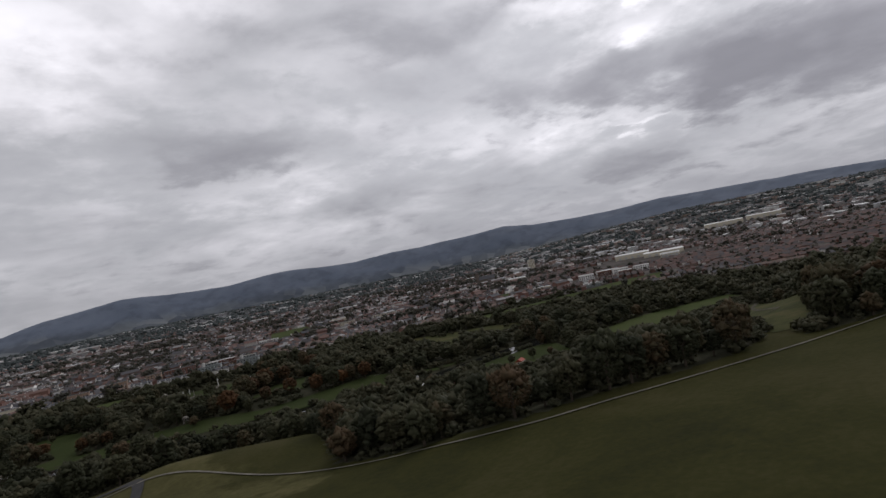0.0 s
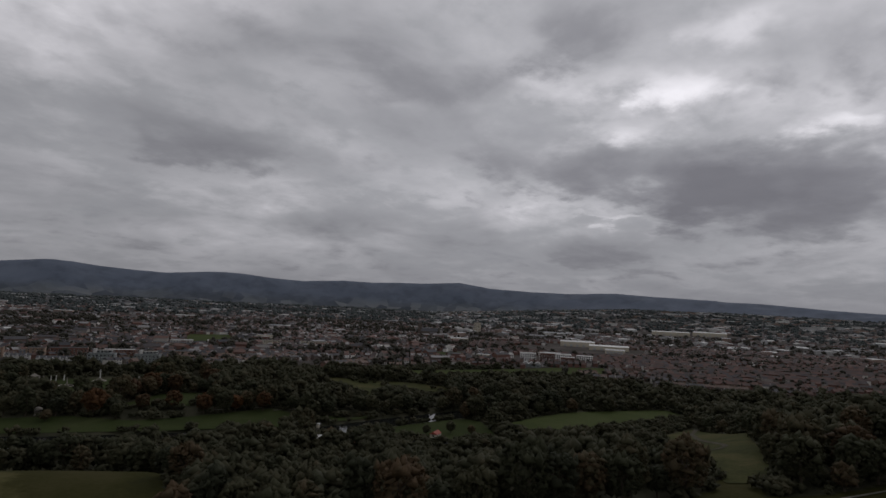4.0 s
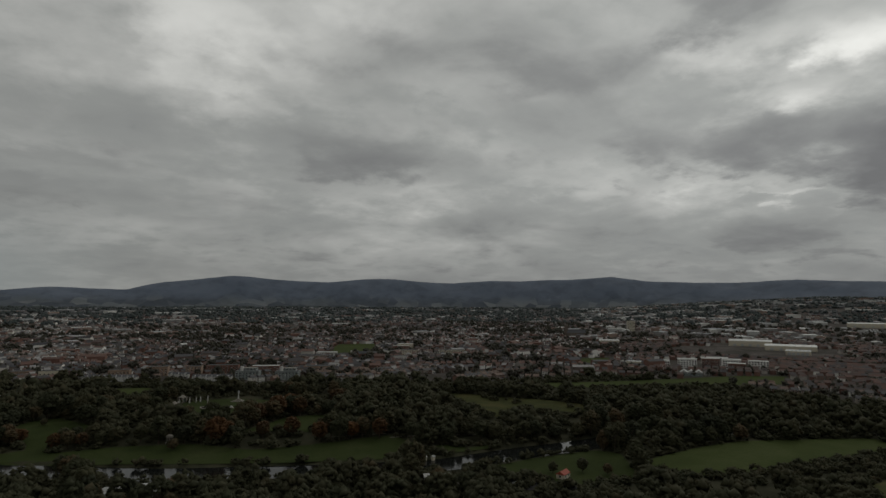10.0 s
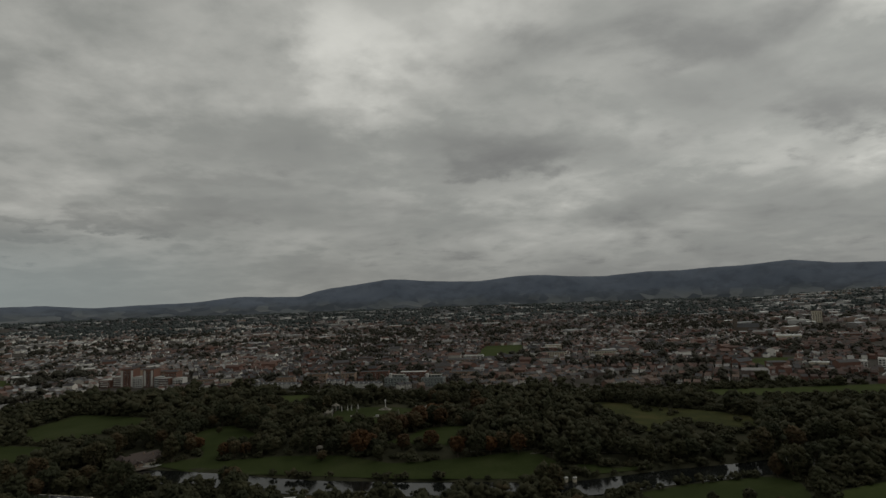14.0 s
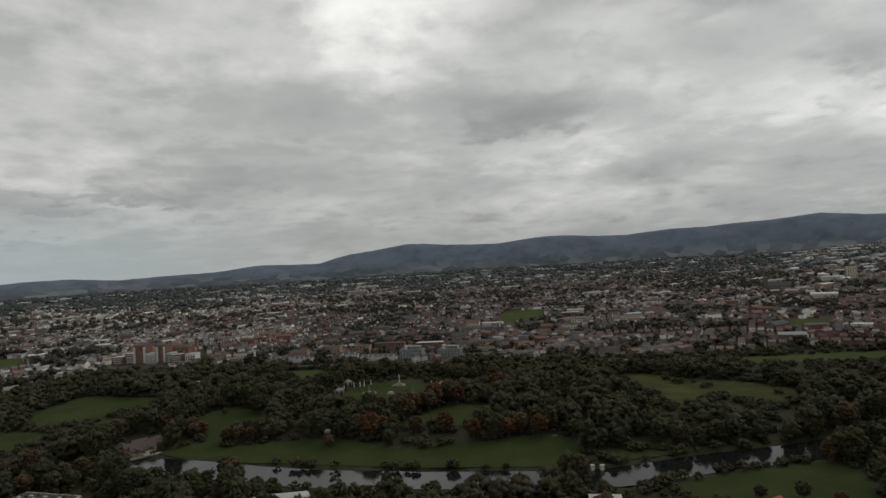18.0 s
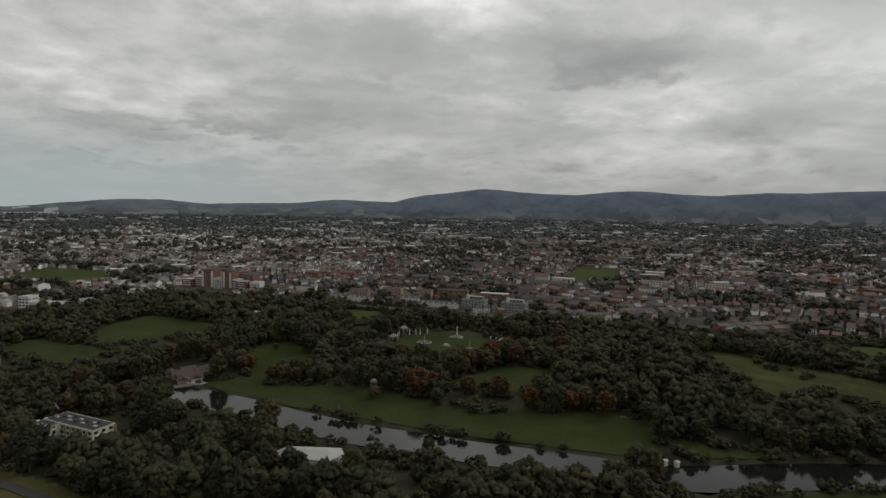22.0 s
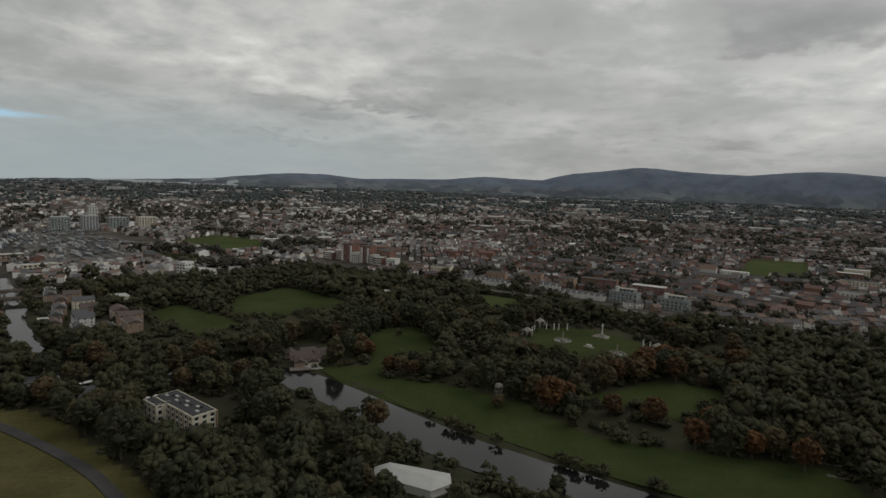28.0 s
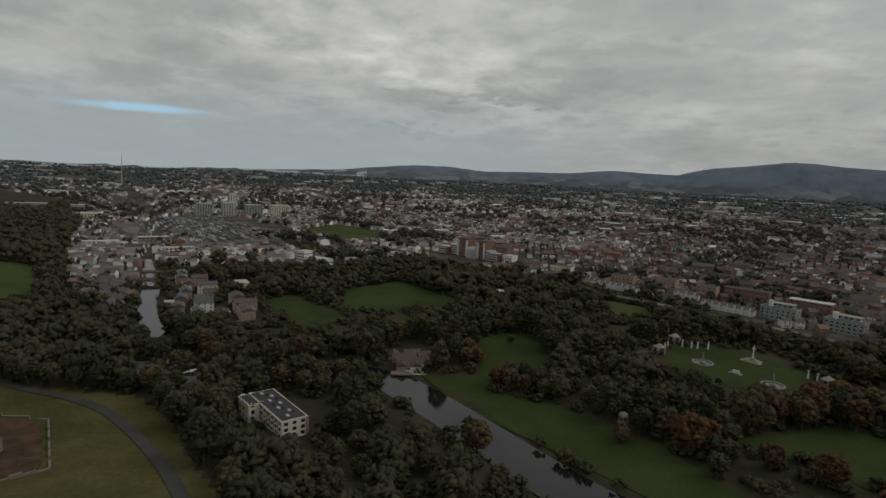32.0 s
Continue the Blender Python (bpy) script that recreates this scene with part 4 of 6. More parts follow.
def town_rows(rng, cells, pitch, length, r0, r1, keep):
    """Rows of houses block by block; each block has its own street direction."""
    X, Y, T = [], [], []
    hub = {}
    for bx in range(int(-4400 / cells), int(4400 / cells) + 1):
        for by in range(int(-1500 / cells), int(4400 / cells) + 1):
            hub[bx, by] = ((bx + rng.uniform(0.2, 0.8)) * cells, (by + rng.uniform(0.2, 0.8)) * cells)
    for (bx, by), (cx, cy) in hub.items():
        r = np.hypot(cx, cy)
        if not r0 - cells < r < r1 + cells:
            continue
        a = 0.5 * np.sin(cx * 0.0011) + 0.6 * np.cos(cy * 0.0013) + rng.choice([0, 0, np.pi / 2]) + rng.normal() * 0.12
        if r < 1150:
            # nearer rows are turned across the camera's line of sight
            a = -np.arctan2(cx, cy) + rng.normal() * 0.32
        v = np.arange(-cells, cells, pitch)
        u = np.arange(-cells, cells, length + (0.0 if rng.rand() < 0.7 else 3.0))
        U, W = np.meshgrid(u, v)
        W = W + (np.arange(len(v)) % 2)[:, None] * -pitch * 0.22
        ok = rng.rand(*U.shape) < keep
        ok &= (rng.rand(len(v)) < 0.92)[:, None]
        U, W = U[ok], W[ok]
        x, y = cx + np.cos(a) * U - np.sin(a) * W, cy + np.sin(a) * U + np.cos(a) * W
        own = np.hypot(x - cx, y - cy)
        mine = np.ones(len(x), bool)
        for dx in (-1, 0, 1):
            for dy in (-1, 0, 1):
                o = hub.get((bx + dx, by + dy))
                if o is not None and (dx or dy):
                    mine &= own < np.hypot(x - o[0], y - o[1]) - 4
        X.append(x[mine])
        Y.append(y[mine])
        T.append(np.full(mine.sum(), a))
    X, Y, T = np.concatenate(X), np.concatenate(Y), np.concatenate(T)
    r = np.hypot(X, Y)
    ok = (r > r0) & (r < r1) & in_town(X, Y) & ~open_ground(X, Y) & (np.abs(np.degrees(np.arctan2(X, Y)) - 14) < 92)
    return X[ok], Y[ok], T[ok]


rng = np.random.RandomState(5)
ROWMATS = [M_ROWWALL, M_ROWROOF]
x, y, t = town_rows(rng, 190, 22, 7.0, 0, 1500, 0.82)
far_out = np.hypot(x, y)
near_house = far_out < np.sort(far_out)[150]
HOUSE_SPOTS = list(zip(x[near_house], y[near_house], t[near_house]))
x, y, t = x[~near_house], y[~near_house], t[~near_house]
city = np.degrees(np.arctan2(x, y)) + 9 * np.sin(np.hypot(x, y) * 0.01) < -8
brick = np.degrees(np.arctan2(x, y)) + 5 * np.sin(np.hypot(x, y) * 0.013) > 52
for name, mask, mats, label in (("terraced_houses", ~city & ~brick, ROWMATS, "rows of small brick and rendered terraced houses"), ("brick_terraces", brick, [M_BRICKROW, M_BRICKROOF], "long rows of dark red brick terraced houses"), ("city_terraces", city, [M_HAZYCITYWALL, M_HAZYCITYROOF], "rows of terraces near the city, coloured paler for hazy light")):
    n = mask.sum()
    rows_mesh(name, x[mask], y[mask], t[mask], np.full(n, 7.05), rng.uniform(8, 9.5, n), rng.uniform(4.8, 5.6, n), rng.uniform(2.0, 2.8, n), mats, label, "houses")
x, y, t = town_rows(rng, 230, 36, 15.0, 1500, 2700, 0.55)
city = np.degrees(np.arctan2(x, y)) + 9 * np.sin(np.hypot(x, y) * 0.01) < 2
for name, mask, mats, label in (("suburban_rows", ~city, [M_HAZYSUBURB, M_ROWROOF], "distant suburban rows of houses with haze in their wall colours"), ("city_rows", city, [M_HAZYCITYWALL, M_HAZYCITYROOF], "crowded rows of the distant city quarters, coloured paler for hazy light")):
    n = mask.sum()
    rows_mesh(name, x[mask], y[mask], t[mask], rng.uniform(9, 15, n), rng.uniform(8, 10, n), rng.uniform(4.8, 6, n), rng.uniform(2.0, 2.8, n), mats, label, "houses")
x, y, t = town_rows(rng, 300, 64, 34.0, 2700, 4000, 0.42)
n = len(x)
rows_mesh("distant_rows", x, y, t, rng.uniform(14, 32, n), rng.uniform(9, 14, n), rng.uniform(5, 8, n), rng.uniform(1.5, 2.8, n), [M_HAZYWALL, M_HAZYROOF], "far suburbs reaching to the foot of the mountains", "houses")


def scatter_sheds(rng, n, az0, az1, r0, r1, name, label):
    az, r = np.radians(rng.uniform(az0, az1, n)), np.sqrt(rng.uniform(r0**2, r1**2, n))
    x, y = r * np.sin(az), r * np.cos(az)
    ok = in_town(x, y) & ~open_ground(x, y)
    x, y, n = x[ok], y[ok], ok.sum()
    k = np.clip(r[ok] / 1500, 0.7, 2.2)
    return rows_mesh(name, x, y, rng.normal(0.3, 0.5, n), rng.uniform(18, 60, n) * k, rng.uniform(12, 28, n) * k, rng.uniform(6, 11, n), rng.uniform(0.6, 1.6, n), [M_SHEDWALL, M_SHEDROOF], label, "warehouses")


scatter_sheds(rng, 480, 46, 96, 1250, 4000, "industrial_sheds", "pale grey and white roofed industrial sheds among houses")
scatter_sheds(rng, 200, -75, 50, 900, 3900, "large_buildings", "large flat roofed buildings scattered through the town")

az, r = np.radians(rng.uniform(-50, 60, 190)), rng.uniform(690, 1400, 190)
x, y = r * np.sin(az), r * np.cos(az)
ok = in_town(x, y) & ~open_ground(x, y)
x, y, n = x[ok], y[ok], ok.sum()
rows_mesh("larger_town_houses", x, y, rng.normal(-0.4, 0.5, n), rng.uniform(12, 30, n), rng.uniform(9, 13, n), rng.uniform(6.5, 11, n), rng.uniform(1.5, 4.0, n), ROWMATS, "larger brick and rendered blocks among the terraces", "buildings")

# trees between the houses
az, r = np.radians(rng.uniform(-80, 105, 32000)), 500 + 3640 * rng.rand(32000) ** 0.8
tx, ty = r * np.sin(az), r * np.cos(az)
ok = in_town(tx, ty) & ~open_ground(tx, ty)
patchy = np.sin(tx * 0.011 + 2 * np.sin(ty * 0.004)) * np.sin(ty * 0.009 + 1.7 * np.sin(tx * 0.005)) + rng.rand(len(tx)) * 0.9
ok &= patchy > 0.42 - 0.25 * sstep(r, 1500, 3000)
txy = np.stack([tx[ok], ty[ok]], 1)
tr = r[ok]
far = np.clip(tr / 1400, 0.75, 1.8)
k = rng.uniform(0.7, 1.3, len(txy))
garden = np.stack([rng.uniform(-1300, 1400, 16000), rng.uniform(-200, 1400, 16000)], 1)
ok = in_town(garden[:, 0], garden[:, 1]) & ~open_ground(garden[:, 0], garden[:, 1]) & (np.hypot(garden[:, 0], garden[:, 1]) < 1350)
garden = garden[ok][:8500]
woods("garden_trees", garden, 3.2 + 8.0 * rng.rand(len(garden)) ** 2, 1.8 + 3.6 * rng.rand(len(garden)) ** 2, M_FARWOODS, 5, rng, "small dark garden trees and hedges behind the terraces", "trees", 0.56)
# clusters of taller trees: churchyards, squares and school grounds
hubs = np.stack([rng.uniform(-1100, 1250, 150), rng.uniform(250, 1600, 150)], 1)
belt = np.concatenate([h + rng.normal(0, 1, (9, 2)) * rng.uniform(8, 30, 2) for h in hubs])
for ax, ay, bx, by, n, spread in ((-690, 860, -600, 935, 26, 9), (-560, 806, -420, 800, 40, 4), (-410, 960, -300, 925, 46, 20), (-600, 1060, -450, 1010, 40, 8), (-385, 880, -330, 830, 26, 12), (-640, 760, -600, 690, 20, 8), (-410, 690, -330, 690, 22, 7),
                                  (300, 800, 480, 1180, 40, 5), (500, 1075, 560, 1000, 14, 8), (60, 760, 190, 720, 24, 6), (420, 660, 560, 560, 30, 8)):
    # avenues and copses
    part_way = rng.rand(n, 1)
    belt = np.concatenate([belt, np.array([[ax, ay]]) * (1 - part_way) + np.array([[bx, by]]) * part_way + rng.normal(0, spread, (n, 2))])
ok = in_town(belt[:, 0], belt[:, 1]) & ~open_ground(belt[:, 0], belt[:, 1]) & (np.hypot(belt[:, 0], belt[:, 1]) < 1700)
belt = belt[ok]
k2 = 0.7 + 0.6 * rng.rand(len(belt))
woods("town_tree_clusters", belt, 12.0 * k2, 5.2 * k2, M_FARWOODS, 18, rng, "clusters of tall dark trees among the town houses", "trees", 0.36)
c = tr < 2100
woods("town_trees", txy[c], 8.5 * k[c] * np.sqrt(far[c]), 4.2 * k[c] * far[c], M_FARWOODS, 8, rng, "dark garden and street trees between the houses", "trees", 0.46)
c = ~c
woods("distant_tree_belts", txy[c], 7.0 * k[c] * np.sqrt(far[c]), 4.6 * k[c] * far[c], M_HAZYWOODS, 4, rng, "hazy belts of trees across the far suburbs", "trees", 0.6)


# ---- building helpers ----
M_GLASS = painted("window_glass", [(0.02, 0.022, 0.025)], 1.0, 0.12, 0.2, 0.5)
M_FRAME = painted("white_frames", [(0.72, 0.72, 0.70)], 2.0, 0.5, 0.15)
M_CREAM = painted("cream_render", [(0.52, 0.47, 0.37)], 0.4, 0.85, 0.3)
M_WHITE = painted("white_render", [(0.52, 0.51, 0.485)], 0.4, 0.8, 0.25)
M_GREYSTONE = painted("granite", [(0.225, 0.205, 0.175)], 0.9, 0.85, 0.35)
M_RUBBLE = painted("rubble_stone", [(0.145, 0.12, 0.10)], 0.7, 0.95, 0.5, bump=0.5)
M_BRICK = painted("red_brick", [(0.165, 0.088, 0.066)], 0.7, 0.9, 0.35)
M_TANBRICK = painted("brown_brick", [(0.26, 0.185, 0.135)], 0.7, 0.9, 0.35)
M_SLATE = painted("slate_roof", [(0.075, 0.075, 0.08)], 0.6, 0.7, 0.4)
M_TILE = painted("brown_tile_roof", [(0.084, 0.064, 0.057)], 0.6, 0.8, 0.4)
M_FELT = painted("dark_felt_roof", [(0.034, 0.034, 0.036)], 0.4, 0.85, 0.4)
M_PALEROOF = painted("pale_roof_sheet", [(0.36, 0.36, 0.345)], 0.3, 0.6, 0.3)
M_GREENGREY = painted("grey_green_cladding", [(0.205, 0.23, 0.222)], 0.4, 0.6, 0.25)
M_SHEDGREY = painted("weathered_roof_sheet", [(0.55, 0.55, 0.53), (0.62, 0.62, 0.60), (0.46, 0.46, 0.45)], 0.1, 0.6, 0.35)
M_BRIGHT = painted("bright_white_render", [(0.76, 0.75, 0.72)], 0.4, 0.7, 0.2)
M_STEEL = painted("grey_metal", [(0.40, 0.41, 0.42)], 0.5, 0.4, 0.2, 0.5, 0.6)
M_REDROOF = painted("red_roof", [(0.29, 0.065, 0.040)], 0.8, 0.7, 0.25)
M_YELLOW = painted("yellow_paint", [(0.62, 0.42, 0.08)], 1.0, 0.6, 0.2)
M_ROSE = earthy("rose_beds", (0.035, 0.028, 0.018), (0.060, 0.040, 0.026), (0.095, 0.058, 0.040), 0.15, 1.2)
M_HEDGE = leafy("clipped_hedge", ((0.014, 0.022, 0.010), (0.02, 0.03, 0.012)), True)
M_HOUSEWALL = painted("house_walls", [(0.24, 0.21, 0.18), (0.18, 0.105, 0.078), (0.56, 0.54, 0.49), (0.20, 0.15, 0.125), (0.16, 0.095, 0.072), (0.64, 0.62, 0.58), (0.30, 0.265, 0.22)], 0.3, 0.9, 0.3)
M_HOUSEROOF = painted("house_roofs", [(0.085, 0.08, 0.08), (0.12, 0.085, 0.07), (0.07, 0.068, 0.072), (0.15, 0.105, 0.085)], 0.4, 0.8, 0.4)
M_CAR = painted("car_paint", [(0.55, 0.55, 0.55), (0.05, 0.05, 0.055), (0.70, 0.70, 0.69), (0.22, 0.03, 0.03), (0.06, 0.10, 0.20), (0.30, 0.31, 0.32)], 1.0, 0.3, 0.1, 0.5)
M_TYRE = painted("tyre_rubber", [(0.02, 0.02, 0.02)], 3.0, 0.9, 0.3)
M_DOOR = painted("door_paint", [(0.12, 0.05, 0.04), (0.05, 0.08, 0.06), (0.05, 0.06, 0.12)], 1.0, 0.5, 0.2)


def as_mesh(bm, *mats):
    me = bpy.data.meshes.new("shape")
    bm.to_mesh(me)
    bm.free()
    for m in mats:
        me.materials.append(m)
    return me


WINDOWS = {}


def window_mesh(w, h):
    """Frame with a dark pane; it faces local -y, its sill centre at the origin."""
    if (w, h) not in WINDOWS:
        bm = box(bmesh.new(), 0, 0, -0.1, w + 0.24, 0.18, h + 0.2)
        face = min(bm.faces, key=lambda f: f.calc_center_median().y)
        bmesh.ops.inset_individual(bm, faces=[face], thickness=0.12)
        bmesh.ops.translate(bm, vec=(0, 0.08, 0), verts=face.verts)
        face.material_index = 1
        WINDOWS[w, h] = as_mesh(bm, M_FRAME, M_GLASS)
    return WINDOWS[w, h]


def glaze(parent, sx, sy, z0, floors, nx, ny, size=(1.3, 1.5), rise=2.9, sides="snwe", x=0.0, y=0.0):
    """Windows on the faces of a box centred on x, y in its thing's own axes."""
    me = window_mesh(*size)
    for f in range(floors):
        z = z0 + f * rise
        for side, n, run, off, turn in (("s", nx, sx, -sy / 2, 0), ("n", nx, sx, sy / 2, 180), ("w", ny, sy, -sx / 2, -90), ("e", ny, sy, sx / 2, 90)):
            if side not in sides:
                continue
            for k in range(n):
                a = (k + 0.5) / n * run - run / 2
                px, py = (a, off) if side in "sn" else (off, a)
                part("window", me, parent, at=pose(x + px, y + py, z, 0, 0, turn))


def flat_block(thing, x, y, sx, sy, h, wall, roof=None, floors=3, nx=5, ny=3, z=0.0, size=(1.3, 1.5), sides="snwe", rise=2.9, edge=None):
    """One flat-roofed volume of a building: walls, parapet, deck and windows."""
    part("wall", (box(bmesh.new(), x, y, z - 2.0, sx, sy, h + 2.0), wall), thing)
    part("parapet", (box(bmesh.new(), x, y, z + h, sx + 0.5, sy + 0.5, 0.45), edge or wall), thing)
    part("roof", (box(bmesh.new(), x, y, z + h + 0.42, sx - 0.5, sy - 0.5, 0.10), roof or M_FELT), thing)
    glaze(thing, sx, sy, z + 1.0, floors, nx, ny, size, rise, sides, x, y)


def gable_block(thing, x, y, sx, sy, h, rh, wall, roof, floors=2, nx=3, ny=1, turn=0.0, chimney=True, size=(1.0, 1.3)):
    bm = box(bmesh.new(), 0, 0, -2.0, sx, sy, h + 2.0)
    for s in (-1, 1):
        tri = [bm.verts.new(p) for p in ((s * sx / 2, -sy / 2, h), (s * sx / 2, sy / 2, h), (s * sx / 2, 0, h + rh * 0.96), (s * (sx / 2 - 0.3), -sy / 2, h), (s * (sx / 2 - 0.3), sy / 2, h), (s * (sx / 2 - 0.3), 0, h + rh * 0.96))]
        bm.faces.new(tri[:3]), bm.faces.new(tri[3:][::-1])
    at = pose(x, y, 0, 0, 0, turn)
    wall_part = part("wall", (bm, wall), thing, at=at)
    part("roof", (gable(bmesh.new(), 0, 0, h, sx, sy, rh), roof), thing, at=at)
    if chimney:
        bm = box(bmesh.new(), sx / 2 - 0.7, 0, h + rh - 1.0, 0.8, 1.3, 1.9)
        for k in (-0.35, 0.35):
            tube(bm, sx / 2 - 0.7, k, h + rh + 0.9, 0.16, 0.13, 0.4, 8)
        part("chimney", (bm, M_TANBRICK), thing, at=at)
    glaze(wall_part, sx, sy, 0.9, floors, nx, ny, size, 2.6, "sn" if ny == 0 else "snwe")


def ground_at(x, y):
    return float(land(x, y, False))


# ---- pale apartment block in the woods by the river ----
b = base_of("apartment_block", -157, 285, ground_at(-157, 285), 149, "cream rendered three storey apartment block with a dark flat roof", "apartments")
flat_block(b, 0, 0, 38, 12, 8.6, M_CREAM, M_FELT, 3, 9, 3, size=(1.9, 1.6), rise=2.75)
flat_block(b, 12, 7.5, 13, 8, 8.5, M_CREAM, M_FELT, 3, 3, 2, size=(1.7, 1.9), sides="nwe", rise=3.3)
for k in range(7):
    part("rooflight", (box(bmesh.new(), -15 + 5 * k, 1.5 - (k % 2) * 3, 9.1, 2.2, 1.2, 0.5), M_PALEROOF), b)
for k in range(5):
    part("roof_vent", (box(bmesh.new(), -12 + 6 * k, -2.4 + (k % 3) * 2.2, 9.1, 1.0, 1.0, 0.9), M_FELT), b)
for sx in (-19.2, 19.2):
    part("pier", (box(bmesh.new(), sx, -6.1, -1, 1.0, 0.8, 9.8), M_TANBRICK), b)
for k in range(8):
    part("brick_strip", (box(bmesh.new(), -14.8 + 4.22 * k, 6.06, -1, 0.9, 0.16, 9.4), M_TANBRICK), b)
part("string_course", (box(bmesh.new(), 0, 0, 8.1, 38.3, 12.3, 0.22), M_WHITE), b)

# ---- boathouse with its slip ----
b = base_of("boathouse", -133, 388, ground_at(-133, 388), 25, "low brown tiled boathouse with several gables beside the river", "boathouse")
b.scale = (0.84, 0.84, 0.84)
for x, y, sx, sy, h, rh, turn, wall in ((0, 0, 20, 9, 3.6, 3.4, 0, M_WHITE), (-6, -6, 10, 8, 3.0, 2.8, 90, M_TANBRICK), (4, -6, 10, 8, 3.0, 2.8, 90, M_CREAM), (13, 3, 12, 9, 3.4, 2.8, 90, M_TANBRICK),
                                        (-4, 10, 18, 9, 3.6, 3.2, 0, M_TANBRICK), (12, 16, 14, 9, 3.4, 3.0, 25, M_CREAM), (-12, 18, 12, 8, 3.2, 2.8, 90, M_TANBRICK), (2, 22, 13, 8, 3.2, 2.8, 10, M_TANBRICK)):
    gable_block(b, x, y, sx, sy, h, rh, wall, M_TILE, 1, 3, 1, turn, sx > 16)
part("apron", (box(bmesh.new(), -2, -16, -0.6, 24, 7, 0.8), M_RUBBLE), b, "brownish stone landing apron")
part("slipway", (box(bmesh.new(), 8, -19, -0.9, 5, 2.5, 1.0), M_PALEROOF), b, "pale landing stage at the water")


def rowing_boat(x, y, turn):
    bm = bmesh.new()
    n = 9
    rings = []
    for k in range(n):
        u = k / (n - 1) * 2 - 1
        wd, keel = 0.55 * (1 - u**4) + 0.02, 0.05 + 0.2 * u**4
        rings.append([bm.verts.new((u * 4.5, q * wd, z)) for q, z in ((-1, 0.45), (-0.6, keel), (0.6, keel), (1, 0.45), (0.85, 0.45), (0.5, keel + 0.12), (-0.5, keel + 0.12), (-0.85, 0.45))])
    for p, q in zip(rings[:-1], rings[1:]):
        for k in range(8):
            bm.faces.new((p[k], p[(k + 1) % 8], q[(k + 1) % 8], q[k]))
    ob = new("rowing_boat", as_mesh(bm, M_WHITE))
    ob.matrix_basis = pose(x, y, ground_at(x, y) + 0.35, 0, 0, turn)
    return tagged(ob, "slim white rowing boat lying near the boathouse", "boat", "boats at the boathouse")


for k in range(4):
    rowing_boat(-128 + 2.2 * k, 379 - 1.4 * k, 30)

# ---- river club: white roofed hall, red roofed hut, car park ----
b = base_of("river_hall", -34, 247, ground_at(-34, 247), -12, "white roofed low hall with angular ends near the river", "hall")
bm = bmesh.new()
for pts, z0, z1 in ((((-14, -6), (10, -8), (15, 0), (12, 7), (-13, 6), (-17, 0)), -1.5, 3.6),):
    lo, hi = [bm.verts.new((*p, z0)) for p in pts], [bm.verts.new((*p, z1)) for p in pts]
    bm.faces.new(lo[::-1]), bm.faces.new(hi)
    for k in range(6):
        bm.faces.new((lo[k], lo[(k + 1) % 6], hi[(k + 1) % 6], hi[k]))
part("wall", (bm, M_WHITE), b)
glaze(b, 24, 12.6, 0.8, 1, 6, 0, (2.0, 1.6))
bm = bmesh.new()
rim = [bm.verts.new((x * 1.06, y * 1.06, 3.62)) for x, y in ((-14, -6), (10, -8), (15, 0), (12, 7), (-13, 6), (-17, 0))]
top = [bm.verts.new((-9, 0, 5.2)), bm.verts.new((8, 0, 5.2))]
for f in ((rim[0], rim[1], top[1], top[0]), (rim[1], rim[2], top[1]), (rim[2], rim[3], top[1]), (rim[3], rim[4], top[0], top[1]), (rim[4], rim[5], top[0]), (rim[5], rim[0], top[0])):
    bm.faces.new(f)
part("roof", (bm, M_PALEROOF), b, "pale sheet metal hipped roof")
b = base_of("clubhouse", 118, 181, ground_at(118, 181), -25, "low white clubhouse with a pale flat roof", "clubhouse")
flat_block(b, 0, 0, 15, 8, 3.6, M_WHITE, M_PALEROOF, 1, 5, 2, size=(1.5, 1.4))
b = base_of("red_roofed_hut", 187, 150, ground_at(187, 150), 20, "small hut with a bright red pitched roof", "hut")
gable_block(b, 0, 0, 8, 5, 2.8, 1.8, M_CREAM, M_REDROOF, 1, 2, 1, 0, False)
drape("car_park", [(128, 172), (150, 168), (185, 140), (178, 128), (142, 150), (126, 162)], M_ASPHALT, 0.3, "grey asphalt car park beside the river lawns", "car park")
drape("sand_court", [(158, 170), (170, 165), (166, 157), (154, 162)], M_MEADOW, 0.4, "worn yellowish grass court", "court")
ribbon("slipway_road", [(126, 165), (120, 190), (128, 200)], 7, M_GRAVEL, 0.3, "pale slipway running down to the river", "slipway")


def car_kind():
    ob = base_of("car", 0, 0, 0, 0, "parked car seen small from above", "car", "parked cars")
    bm = box(bmesh.new(), 0, 0, 0.32, 4.2, 1.75, 0.55)
    bmesh.ops.bevel(bm, geom=bm.edges[:], offset=0.12, segments=2, affect="EDGES")
    part("body", (bm, M_CAR), ob)
    bm = box(bmesh.new(), -0.25, 0, 0.86, 2.3, 1.5, 0.52)
    for v in bm.verts:
        if v.co.z > 1.1:
            v.co.x, v.co.y = -0.25 + (v.co.x + 0.25) * 0.68, v.co.y * 0.84
    part("cabin", (bm, M_GLASS), ob, "dark glazed cabin")
    for x in (-1.3, 1.3):
        for y in (-0.8, 0.8):
            bm = bmesh.new()
            bmesh.ops.create_cone(bm, cap_ends=True, segments=10, radius1=0.32, radius2=0.32, depth=0.22, matrix=pose(x, y, 0.32, 90))
            part("wheel", (bm, M_TYRE), ob)
    return ob


